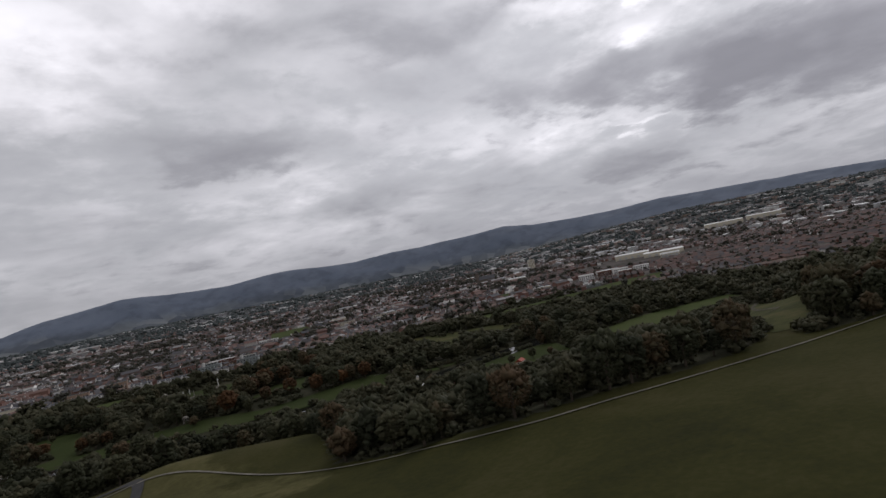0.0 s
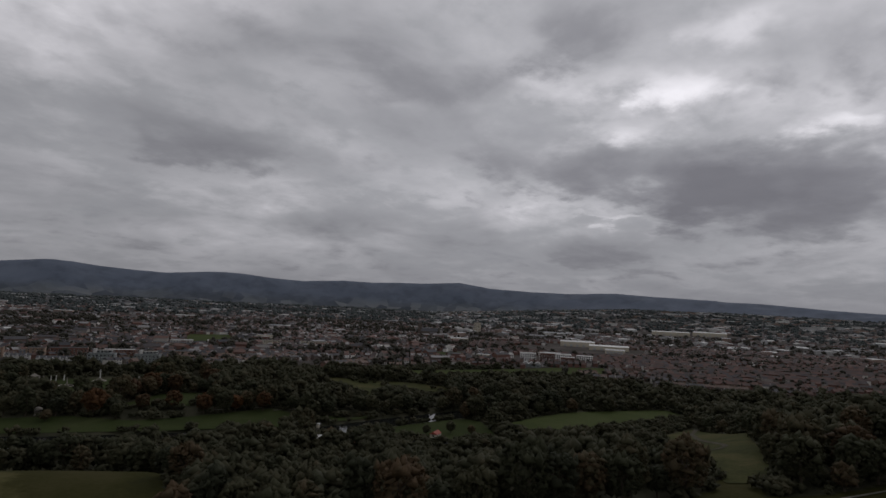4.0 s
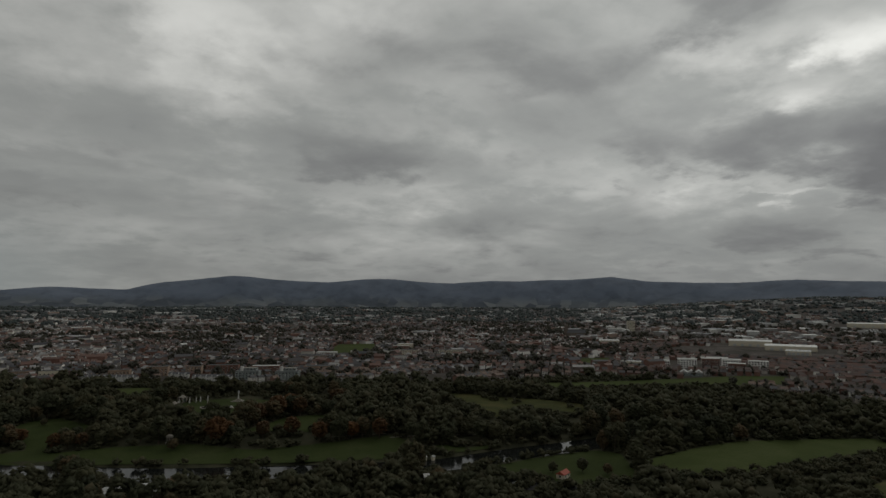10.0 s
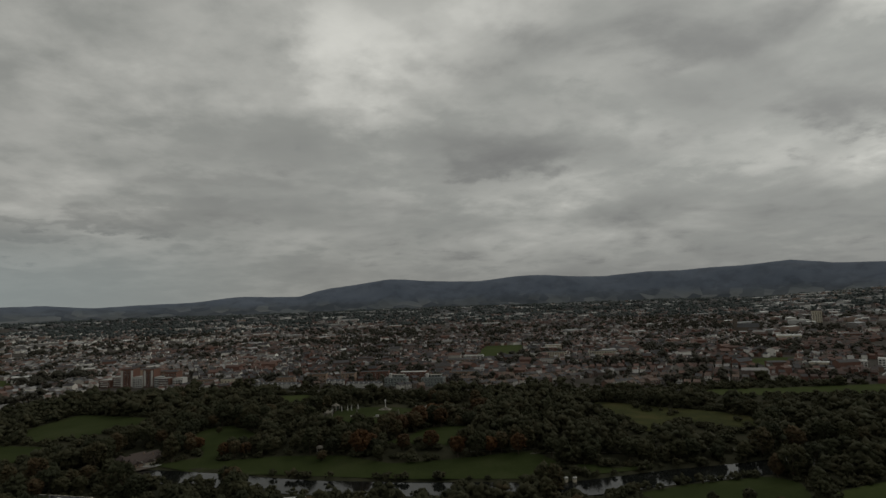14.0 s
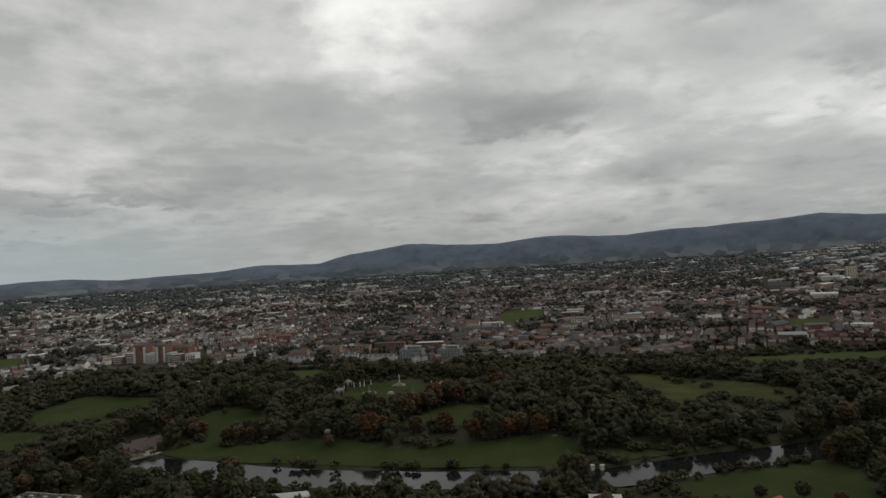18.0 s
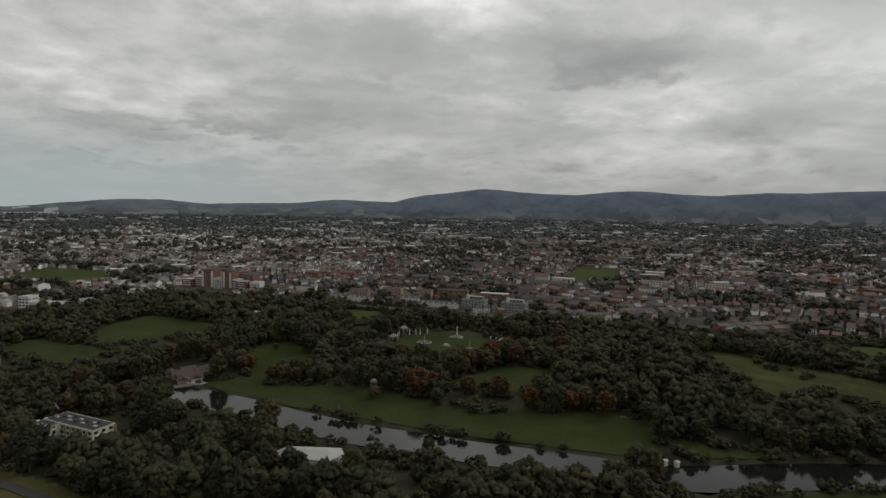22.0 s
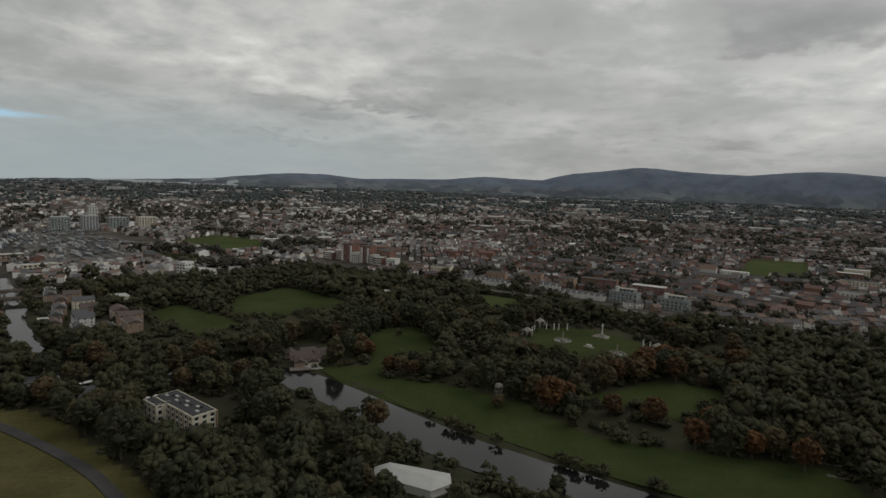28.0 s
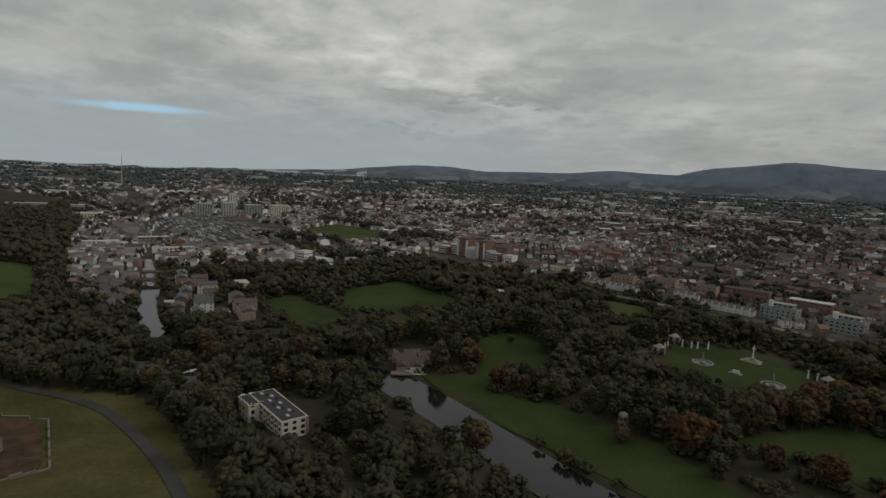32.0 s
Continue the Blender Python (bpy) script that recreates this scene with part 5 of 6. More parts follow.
first = car_kind()
rng = np.random.RandomState(21)
spots = [(134 + 2.6 * k - 0.6 * (k % 3), 163 - 1.6 * k, -55) for k in range(8)] + [(146 + 3.0 * k, 163 - 2.2 * k, 35) for k in range(6)]
spots += [(-505 - 19.5 * k, 460 + 14.9 * k, 142.6) for k in range(11)]
first.matrix_basis = pose(130, 168, ground_at(130, 168) + 0.35, 0, 0, 35)
for x, y, turn in spots:
    copy_thing(first, pose(x, y, ground_at(x, y) + 0.35, 0, 0, turn + rng.normal() * 4))
for x, y in ((137, 228), (142, 226)):
    b = base_of("riverside_kiosk", x, y, ground_at(x, y), 20, "tiny pale timber kiosk on the river bank", "kiosk")
    gable_block(b, 0, 0, 2.0, 1.7, 1.6, 0.6, M_CREAM, M_PALEROOF, 1, 1, 0, 0, False, (0.8, 0.9))

# ---- memorial gardens ----
ring = [(61 + 47 * math.cos(a) * 1.0 - 6 * math.sin(a), 465 + 43 * math.sin(a) - 10 * math.cos(a)) for a in np.linspace(0, 2 * math.pi, 18, endpoint=False)]
drape("memorial_lawn", ring, M_LAWN, 0.28, "oval mown lawn of the memorial garden", "lawn")
for name, cx, cy in (("rose_garden_west", 134, 437), ("rose_garden_east", -12, 489)):
    for k, (r, mat, what) in enumerate(((24, M_ROSE, "sunken rose garden terrace with reddish beds"), (16, M_LAWN, "ring of grass inside the rose garden"), (11, M_ROSE, "inner ring of rose beds"), (5, M_WATER, "round lily pond in the rose garden"))):
        c = [(cx + r * math.cos(a), cy + r * 0.82 * math.sin(a)) for a in np.linspace(0, 2 * math.pi, 20, endpoint=False)]
        drape(("rose_terrace", "grass_ring", "rose_bed", "lily_pond")[k], c, mat, 0.30 + 0.05 * k, what, ("garden", "lawn", "flower bed", "pond")[k], 7.0)
    w2 = base_of("garden_wall", cx, cy, ground_at(cx, cy), 0, "low curved granite wall round the rose garden", "wall")
    for k in range(24):
        a = 2 * math.pi * k / 24
        part("stone_block", (box(bmesh.new(), 25 * math.cos(a), 20.5 * math.sin(a), -0.5, 0.6, 6.0, 1.7, math.degrees(math.atan2(20.5 * math.sin(a), 25 * math.cos(a)))), M_RUBBLE), w2)
b = base_of("memorial_cross", 73, 488, ground_at(73, 488), -32, "tall pale granite cross on a stepped plinth", "monument")
for k in range(4):
    part("step", (box(bmesh.new(), 0, 0, 0.45 * k - 0.2, 13 - 2.6 * k, 9 - 1.9 * k, 0.5), M_GREYSTONE), b)
bm = tube(bmesh.new(), 0, 0, 1.8, 0.6, 0.35, 9.0, 4)
part("shaft", (bm, M_WHITE), b)
part("arm", (box(bmesh.new(), 0, 0, 8.6, 2.4, 0.5, 0.6), M_WHITE), b)
part("plinth", (box(bmesh.new(), 0, 0, 1.5, 2.4, 2.4, 1.2), M_GREYSTONE), b)
b = base_of("war_stone", 59, 456, ground_at(59, 456), -32, "long pale altar stone on low steps", "monument")
for k in range(3):
    part("step", (box(bmesh.new(), 0, 0, 0.25 * k - 0.1, 9 - 1.4 * k, 5 - 1.2 * k, 0.3), M_GREYSTONE), b)
bm = box(bmesh.new(), 0, 0, 0.75, 4.2, 1.2, 1.5)
bmesh.ops.bevel(bm, geom=bm.edges[:], offset=0.08, segments=2, affect="EDGES")
part("stone", (bm, M_WHITE), b)


def fountain(x, y):
    b = base_of("fountain_basin", x, y, ground_at(x, y), 0, "round granite fountain basin with a central obelisk", "fountain", "twin fountains on the lawn")
    bm = bmesh.new()
    for k in range(28):
        a = 2 * math.pi * k / 28
        box(bm, 6.2 * math.cos(a), 6.2 * math.sin(a), -0.3, 0.9, 1.5, 1.2, math.degrees(a))
    part("rim", (bm, M_GREYSTONE), b)
    part("basin", (tube(bmesh.new(), 0, 0, -0.2, 5.9, 5.9, 0.7, 28), M_WATER), b, "dark still water")
    part("plinth", (tube(bmesh.new(), 0, 0, 0.4, 2.0, 1.6, 1.2, 8), M_GREYSTONE), b)
    part("obelisk", (tube(bmesh.new(), 0, 0, 1.5, 0.7, 0.18, 6.5, 4), M_GREYSTONE), b)


fountain(41, 469), fountain(77, 442)


def pavilion(x, y, turn):
    b = base_of("stone_pavilion", x, y, ground_at(x, y), turn, "square pale granite garden pavilion with a pyramid roof", "pavilion", "pavilions of the memorial garden")
    for sx in (-2.4, 2.4):
        for sy in (-2.4, 2.4):
            part("pier", (box(bmesh.new(), sx, sy, -0.6, 1.6, 1.6, 5.0), M_GREYSTONE), b)
    part("cornice", (box(bmesh.new(), 0, 0, 4.3, 6.4, 6.4, 0.6), M_GREYSTONE), b)
    part("roof", (tube(bmesh.new(), 0, 0, 4.9, 4.2, 0.3, 2.2, 4), M_GREYSTONE), b)
    part("door", (box(bmesh.new(), 0, -1.8, -0.2, 3.0, 0.4, 3.6), M_DOOR), b)


for p in ((14, 478, 35), (25, 511, 35), (108, 454, 35), (98, 433, 35)):
    pavilion(*p)


def column(x, y):
    b = base_of("granite_column", x, y, ground_at(x, y), 0, "single pale granite pergola column", "column", "pergola columns")
    part("base", (box(bmesh.new(), 0, 0, -0.3, 1.5, 1.5, 0.9), M_GREYSTONE), b)
    part("shaft", (tube(bmesh.new(), 0, 0, 0.6, 0.55, 0.45, 4.6, 12), M_WHITE), b)
    part("capital", (box(bmesh.new(), 0, 0, 5.2, 1.3, 1.3, 0.45), M_GREYSTONE), b)


for k, (x, y) in enumerate(((30, 501), (36, 501), (40, 501), (47, 503), (100, 465), (104, 461), (20, 493), (18, 487))):
    column(x, y)
for x, y in ((23, 438), (32, 437), (40, 430), (46, 427)):
    bm = bmesh.new()
    bmesh.ops.create_icosphere(bm, subdivisions=4, radius=1)
    for q in bm.verts:
        d = q.co.copy()
        k = 1 + 0.07 * math.sin(9 * d.x + x) * math.sin(8 * d.y) + 0.05 * math.sin(21 * d.z + 13 * d.x) + 0.04 * math.sin(31 * d.y + 17 * d.z)
        q.co = (d.x * 1.9 * k, d.y * 1.9 * k, 2.3 + d.z * 2.5 * k)
    ob = new("clipped_yew", as_mesh(bm, M_HEDGE))
    ob.matrix_basis = pose(x, y, ground_at(x, y))
    tagged(ob, "dark rounded clipped yew beside the memorial lawn", "bush", "clipped yews")
b = base_of("domed_temple", -4, 353, ground_at(-4, 353), 0, "small round stone temple with a shallow dome", "temple")
b.scale = (0.78, 0.78, 0.85)
for k in range(8):
    part("column", (tube(bmesh.new(), 2.6 * math.cos(k * 0.785), 2.6 * math.sin(k * 0.785), 0.2, 0.32, 0.28, 4.0, 8), M_GREYSTONE), b)
part("base", (tube(bmesh.new(), 0, 0, -0.4, 3.6, 3.4, 0.7, 16), M_GREYSTONE), b)
bm = bmesh.new()
bmesh.ops.create_uvsphere(bm, u_segments=16, v_segments=8, radius=3.2)
bmesh.ops.delete(bm, geom=[v for v in bm.verts if v.co.z < -0.01], context="VERTS")
bmesh.ops.scale(bm, vec=(1, 1, 0.6), verts=bm.verts)
bmesh.ops.translate(bm, vec=(0, 0, 4.7), verts=bm.verts)
part("dome", (bm, M_GREYSTONE), b)
part("entablature", (tube(bmesh.new(), 0, 0, 4.1, 3.3, 3.3, 0.6, 16), M_GREYSTONE), b)
ribbon("avenue_path", [(-72, 500), (-84, 560), (-92, 600), (-100, 660)], 5, M_GRAVEL, 0.35, "pale gravel avenue climbing between lawns", "path")
ribbon("bank_path", [(100, 306), (150, 292), (220, 270), (300, 230)], 1.5, M_GRAVEL, 0.4, "pale footpath along the wooded river bank", "path")
ribbon("east_path", [(139, 284), (180, 272), (230, 250)], 2, M_GRAVEL, 0.45, "worn brown track under the trees", "path")

# ---- mill village on the river island ----
for x, y, sx, sy, h, rh, turn, wall, roof, label in (
        (-286, 424, 17, 10, 7, 2.2, -42, M_TANBRICK, M_TILE, "brown brick apartment range with a tiled roof"), (-300, 440, 16, 10, 7.5, 2.4, 48, M_TANBRICK, M_TILE, "brown brick apartment range beside the lawn"), (-300, 414, 14, 9, 6.5, 2.2, -42, M_TANBRICK, M_FELT, "flat brown apartment house near the terrace wall"),
        (-318, 452, 15, 10, 8, 2.6, -42, M_TANBRICK, M_TILE, "brown brick apartment house with dark tiles"), (-330, 428, 12, 10, 7.5, 4, 48, M_WHITE, M_SLATE, "white gabled house with dark bay windows"), (-341, 437, 10, 9, 7.5, 3.6, 48, M_WHITE, M_SLATE, "white gabled house beside its twin"),
        (-322, 412, 12, 8, 5.5, 2.8, -42, M_BRICK, M_SLATE, "small red brick river house"), (-345, 416, 13, 8, 6, 2.8, -44, M_TANBRICK, M_TILE, "brown brick riverside house"), (-362, 436, 14, 9, 6.5, 3, -44, M_BRICK, M_SLATE, "red brick mill house with slate roof"),
        (-352, 462, 14, 9, 7, 3, 46, M_TANBRICK, M_TILE, "brown brick mill range with tiles"), (-376, 456, 13, 9, 7, 3, -44, M_TANBRICK, M_SLATE, "brown mill house with dark slates"), (-372, 478, 15, 9, 8, 3, 46, M_CREAM, M_SLATE, "cream walled mill house"),
        (-398, 482, 14, 9, 7, 3, -44, M_BRICK, M_TILE, "old red brick mill building"), (-404, 503, 13, 9, 7, 3, 46, M_TANBRICK, M_TILE, "brick house behind the mill"), (-426, 502, 13, 9, 6, 3, -44, M_TANBRICK, M_SLATE, "brick house by the bridge"), (-442, 520, 12, 8, 5.5, 2.6, -44, M_CREAM, M_SLATE, "pale cottage at the bridge end")):
    b = base_of("mill_house", x, y, ground_at(x, y), turn, label, "house", "mill village")
    gable_block(b, 0, 0, sx * 1.1, sy * 1.1, h * 1.02, rh, wall, roof, 3, int(sx / 3.4), 2)
for x, y, sx, sy, turn in ((-356, 504, 18, 12, -40), (-388, 470, 7, 7, 46), (-362, 424, 7, 6, 46)):
    b = base_of("white_roofed_hall", x, y, ground_at(x, y), turn, "low hall with a bright white flat roof", "hall")
    flat_block(b, 0, 0, sx, sy, 5.5, M_CREAM, M_PALEROOF, 1, int(sx / 4), 2)
b = base_of("terrace_wall", -306, 418, ground_at(-300, 402), 40, "long pale garden terrace wall below the apartments", "wall")
for k in range(12):
    part("panel", (box(bmesh.new(), -26 + 4.4 * k, -16, -1.0, 4.3, 0.6, 2.6), M_CREAM), b)

# ---- bridges and cottages along the river ----
for x, y, turn in ((-487, 522, -45), (-455, 493, -45)):
    b = base_of("stone_bridge", x, y, 0, turn + 90, "low grey stone arch bridge over the river", "bridge")
    part("deck", (box(bmesh.new(), 0, 0, 2.4, 46, 7.5, 0.9), M_ASPHALT), b)
    for s in (-3.6, 3.6):
        part("parapet", (box(bmesh.new(), 0, s, 3.3, 46, 0.5, 1.1), M_RUBBLE), b)
    for k in (-10, 0, 10):
        bm = bmesh.new()
        n = 10
        for j in range(n):
            a0, a1 = math.pi * j / n, math.pi * (j + 1) / n
            q = [(k + 4.2 * math.cos(a), 3.0 * math.sin(a) - 0.7) for a in (a0, a1)] + [(k + 5.0 * math.cos(a1), 2.5), (k + 5.0 * math.cos(a0), 2.5)]
            f, g = [bm.verts.new((px, -3.6, pz)) for px, pz in q], [bm.verts.new((px, 3.6, pz)) for px, pz in q]
            bm.faces.new(f), bm.faces.new(g[::-1])
            for e in range(4):
                bm.faces.new((f[e], f[(e + 1) % 4], g[(e + 1) % 4], g[e]))
        part("arch", (bm, M_GREYSTONE), b)
    for k in (-16, -5, 5, 16):
        part("pier", (box(bmesh.new(), k, 0, -4.0, 1.4, 7.2, 6.4), M_GREYSTONE), b)
ribbon("weir", [(-246, 318), (-236, 334)], 4, M_WHITE, 0, "white water breaking over a low weir", "weir", flat=-0.8)
for x, y, turn, wall, label in ((-222, 300, 35, M_WHITE, "white cottage among trees above the river"), (-211, 291, 20, M_WHITE, "small white walled cottage in trees"), (-340, 350, 40, M_WHITE, "white bungalow by the river road"),
                                (-352, 366, 35, M_CREAM, "cream house beside the river"), (-262, 306, 32, M_CREAM, "pale boat shed at the water"), (-455, 436, 35, M_WHITE, "long white walled depot building"), (-484, 452, 35, M_TANBRICK, "brick river house with slate roof"),
                                (-488, 472, 35, M_BRICK, "red brick house on the river road"), (-522, 498, 35, M_CREAM, "cream house on the river road"), (-548, 520, 35, M_TANBRICK, "brown brick house beside the road"), (-434, 434, 40, M_TANBRICK, "brown house near the bridge"),
                                (-577, 546, 35, M_BRICK, "red brick house ending a terrace"), (-456, 454, 40, M_BRICK, "brick cottage on the river road"), (-602, 566, 35, M_WHITE, "white house on the river road"), (-640, 600, 35, M_TANBRICK, "brick house by the water"),
                                (-395, 388, -42, M_TANBRICK, "brown terrace house by the river"), (-410, 404, -42, M_BRICK, "red brick terrace house by the river"), (-444, 446, -42, M_TANBRICK, "brown terrace house above the water"), (-468, 462, -42, M_TANBRICK, "brick terrace house above the water"),
                                (-505, 488, 48, M_BRICK, "red brick terrace near the road"), (-536, 508, -42, M_TANBRICK, "brown brick row near the road"), (-564, 530, -42, M_TANBRICK, "brown brick row end house"), (-592, 552, -42, M_BRICK, "brick house backing on the river")):
    b = base_of("river_cottage", x, y, ground_at(x, y), turn, label, "house", "cottages along the river")
    gable_block(b, 0, 0, 13, 8, 4.2, 2.6, wall, M_SLATE, 1, 3, 1)
ribbon("river_road", [(-290, 308), (-345, 346), (-425, 406), (-502, 457), (-681, 594), (-900, 786), (-1158, 1010), (-1400, 1210)], 9, M_ASPHALT, 0.4, "grey asphalt road following the river", "road")

# ---- old fort on the grassy hill ----
drape("fort_yard", [(-274, 226), (-246, 237), (-201, 205), (-206, 188), (-238, 175), (-283, 205)], M_ROSE, 0.4, "bare reddish earth inside the ruined fort", "yard")
fort = base_of("fort_wall", 0, 0, 0, 0, "broken grey stone walls of a ruined fort", "wall")
corners = [(-276, 228), (-246, 240), (-198, 206), (-204, 186), (-238, 172), (-286, 205)]
for (ax, ay), (bx, by) in zip(corners, corners[1:] + corners[:1]):
    n = int(math.hypot(bx - ax, by - ay) / 4)
    for k in range(n):
        if (ax * 3 + k * 7) % 5 == 4:
            continue
        x, y = ax + (bx - ax) * (k + 0.5) / n, ay + (by - ay) * (k + 0.5) / n
        part("stone_block", (box(bmesh.new(), x, y, ground_at(x, y) - 0.5, 4.05, 0.8, 1.2 + 0.4 * ((k * 13) % 3), math.degrees(math.atan2(by - ay, bx - ax))), M_RUBBLE), fort)
b = base_of("fort_store", -258, 208, ground_at(-258, 208), 30, "roofless grey store building inside the fort", "ruin")
gable_block(b, 0, 0, 22, 8, 4.0, 2.4, M_RUBBLE, M_SLATE, 1, 4, 1, 0, False)
b = base_of("fort_store", -226, 200, ground_at(-226, 200), -55, "derelict long stone store in the fort", "ruin")
gable_block(b, 0, 0, 18, 7, 3.6, 2.2, M_RUBBLE, M_SLATE, 1, 3, 1, 0, False)
ribbon("hill_road", [(-460, 246), (-330, 258), (-270, 264), (-244, 263), (-212, 252), (-172, 230), (-138, 208), (-100, 182), (-84, 150), (-100, 108), (-130, 80), (-220, 20), (-420, -60)], 5.2, M_ASPHALT, 0.35, "grey road curving over the grassy hill", "road")
ribbon("park_path", [(-118, 190), (-90, 150), (-68, 108), (-56, 74), (-44, 40), (-30, 6), (-8, -30), (20, -47), (48, -62), (86, -82), (124, -101), (180, -127), (260, -168), (400, -240)], 1.3, M_GRAVEL, 0.35, "narrow pale path crossing the park grass", "path")
ribbon("clearing_track", [(366, 36), (325, 26), (285, 8), (245, -18), (214, -34), (196, -32), (190, -22)], 3.0, M_DIRT, 0.5, "worn track through the hillside clearing", "path")
# ---- red brick apartment towers ----
b = base_of("brick_apartments", -208, 794, ground_at(-208, 794), -18, "red brick apartment towers with pale balconied wings", "apartments")
for x, y, sx, sy, h, wall, fl in ((-38, 6, 15, 16, 14, M_BRICK, 4), (-22, 2, 17, 18, 25, M_BRICK, 8), (-6, -2, 13, 15, 14, M_WHITE, 4), (8, 2, 15, 18, 24, M_BRICK, 7), (24, -2, 14, 15, 13, M_GREENGREY, 4), (38, 4, 16, 18, 19, M_BRICK, 6), (34, -10, 14, 12, 12, M_BRICK, 4),
                                  (-30, 22, 20, 14, 20, M_TANBRICK, 6), (20, 22, 26, 14, 18, M_TANBRICK, 5), (52, -6, 14, 14, 11, M_WHITE, 3), (-54, 0, 16, 14, 11, M_BRICK, 3)):
    flat_block(b, x, y, sx, sy, h, wall, M_FELT if h > 15 else M_PALEROOF, fl, 4, 3, size=(1.8, 1.5), sides="sw", edge=M_WHITE if h < 15 else wall)
for x, y, n in ((-6, -10.0, 4), (24, -10.0, 4), (34, -16.4, 4), (-38, -2.4, 4), (52, -13.6, 3), (-54, -7.6, 3)):
    for f in range(n):
        part("balcony", (box(bmesh.new(), x, y, 2.6 + 3.0 * f, 11, 1.4, 0.9), M_WHITE), b, "pale balcony band")
# upright white strips standing for the stacked balconies of the towers
for k, (x, y, h) in enumerate(((-29, -7.6, 22), (-15, -7.6, 22), (3, -7.6, 21), (13, -7.6, 21))):
    part("stair_bay", (box(bmesh.new(), x, y, 1.5, 2.4, 1.2, h), M_WHITE), b)

# ---- pale office, grey apartment blocks and white terraces at the town's edge ----
b = base_of("white_office", -364, 640, ground_at(-364, 640), -12, "white stepped office building with ribbon windows", "office")
flat_block(b, -14, 0, 12, 14, 15, M_WHITE, M_PALEROOF, 4, 3, 3, size=(2.6, 1.6), rise=3.4)
flat_block(b, 8, 0, 32, 14, 9, M_WHITE, M_PALEROOF, 2, 7, 3, size=(3.4, 1.6), rise=3.6)
flat_block(b, 20, -10, 22, 9, 5, M_WHITE, M_PALEROOF, 1, 5, 2, size=(3.4, 1.8))
for x, y, turn in ((115, 629, -28), (157, 604, -30)):
    b = base_of("grey_apartments", x, y, ground_at(x, y), turn, "grey green apartment block with glazed bays and a pale roof", "apartments", "apartment blocks by the railway")
    flat_block(b, 0, 0, 28, 15, 10, M_GREENGREY, M_SLATE, 3, 7, 4, size=(1.9, 1.6), rise=3.0)
    flat_block(b, 0, 2, 20, 10, 2.6, M_GREENGREY, M_GREYSTONE, 1, 5, 3, 10.5, size=(2.2, 1.5))
    part("stair_tower", (tube(bmesh.new(), -7, -3, 10, 2.0, 2.0, 5.6, 14), M_WHITE), b)
for x0, y0, x1, y1, n in ((-68, 708, -4, 674, 11), (54, 646, 95, 626, 7), (32, 684, 54, 673, 3)):
    turn = math.degrees(math.atan2(y1 - y0, x1 - x0))
    for k in range(n):
        x, y = x0 + (x1 - x0) * (k + 0.5) / n, y0 + (y1 - y0) * (k + 0.5) / n
        b = base_of("white_terrace_house", x, y, ground_at(x, y), turn, "white gabled terrace house with a slate roof", "house", "white terraces")
        gable_block(b, 0, 0, math.hypot(x1 - x0, y1 - y0) / n, 8.5, 5.2, 2.4, M_WHITE, M_SLATE, 2, 2, 0)
        part("front_gable", (gable(box(bmesh.new(), 0, 0, -2, 3.2, 5.5, 7.0), 0, 0, 5.0, 3.2, 2.6, 1.6, 0.1, 90), M_WHITE), b, at=pose(0, -2.4, 0))
for x, y, sx, sy, h, turn, wall, label in ((-20, 728, 24, 14, 8, -15, M_TANBRICK, "brown apartment block above the railway"), (22, 716, 26, 14, 11, -18, M_TANBRICK, "brown brick apartment block"), (62, 690, 18, 14, 12, -20, M_TANBRICK, "brown brick apartment house at the town edge"),
                                          (100, 705, 40, 14, 10, -20, M_BRICK, "long red brick apartment range"), (150, 680, 36, 14, 9, -24, M_BRICK, "red brick housing block"), (220, 662, 40, 22, 7, -28, M_TANBRICK, "brown brick school range"),
                                          (300, 852, 34, 14, 7, -28, M_WHITE, "white school building beside its field"), (265, 815, 50, 26, 6, -28, M_TANBRICK, "low brick school hall"), (450, 860, 30, 14, 11, -28, M_BRICK, "brick flats beside the field"), (480, 900, 30, 14, 11, -28, M_CREAM, "cream flats beside the field"),
                                          (430, 800, 40, 18, 9, -30, M_CREAM, "cream walled factory building"), (500, 760, 46, 18, 9, -32, M_CREAM, "cream stepped factory building"), (380, 720, 30, 16, 8, -34, M_WHITE, "white walled works with flat roof"),
                                          (-130, 772, 30, 12, 7, -12, M_TANBRICK, "brown brick range by the railway"), (-92, 752, 26, 12, 8, -12, M_CREAM, "cream building above the railway")):
    b = base_of("town_block", x, y, ground_at(x, y), turn, label, "building", "blocks at the town edge")
    flat_block(b, 0, 0, sx, sy, h, wall, M_PALEROOF if (int(x) % 3 == 0) else M_FELT, max(1, int(h / 3)), max(3, int(sx / 4)), max(2, int(sy / 5)), size=(1.6, 1.5), sides="sw")
for x, y, turn in ((-176, 604, 20), (-167, 601, 5), (-159, 598, -10), (-152, 604, 15)):
    b = base_of("site_container", x, y, ground_at(x, y), turn, "yellow painted site container in a yard", "container", "yellow site containers")
    bm = box(bmesh.new(), 0, 0, 0.1, 6.0, 2.4, 2.6)
    for k in range(10):
        box(bm, -2.7 + 0.6 * k, 0, 0.1, 0.2, 2.5, 2.55)
    part("body", (bm, M_YELLOW), b)
    part("door", (box(bmesh.new(), 3.02, 0, 0.2, 0.08, 2.2, 2.3), M_STEEL), b)
b = base_of("yard_office", -130, 596, ground_at(-130, 596), 10, "white single storey yard office with pale roof", "office")
flat_block(b, 0, 0, 16, 9, 4.5, M_WHITE, M_PALEROOF, 1, 4, 2)

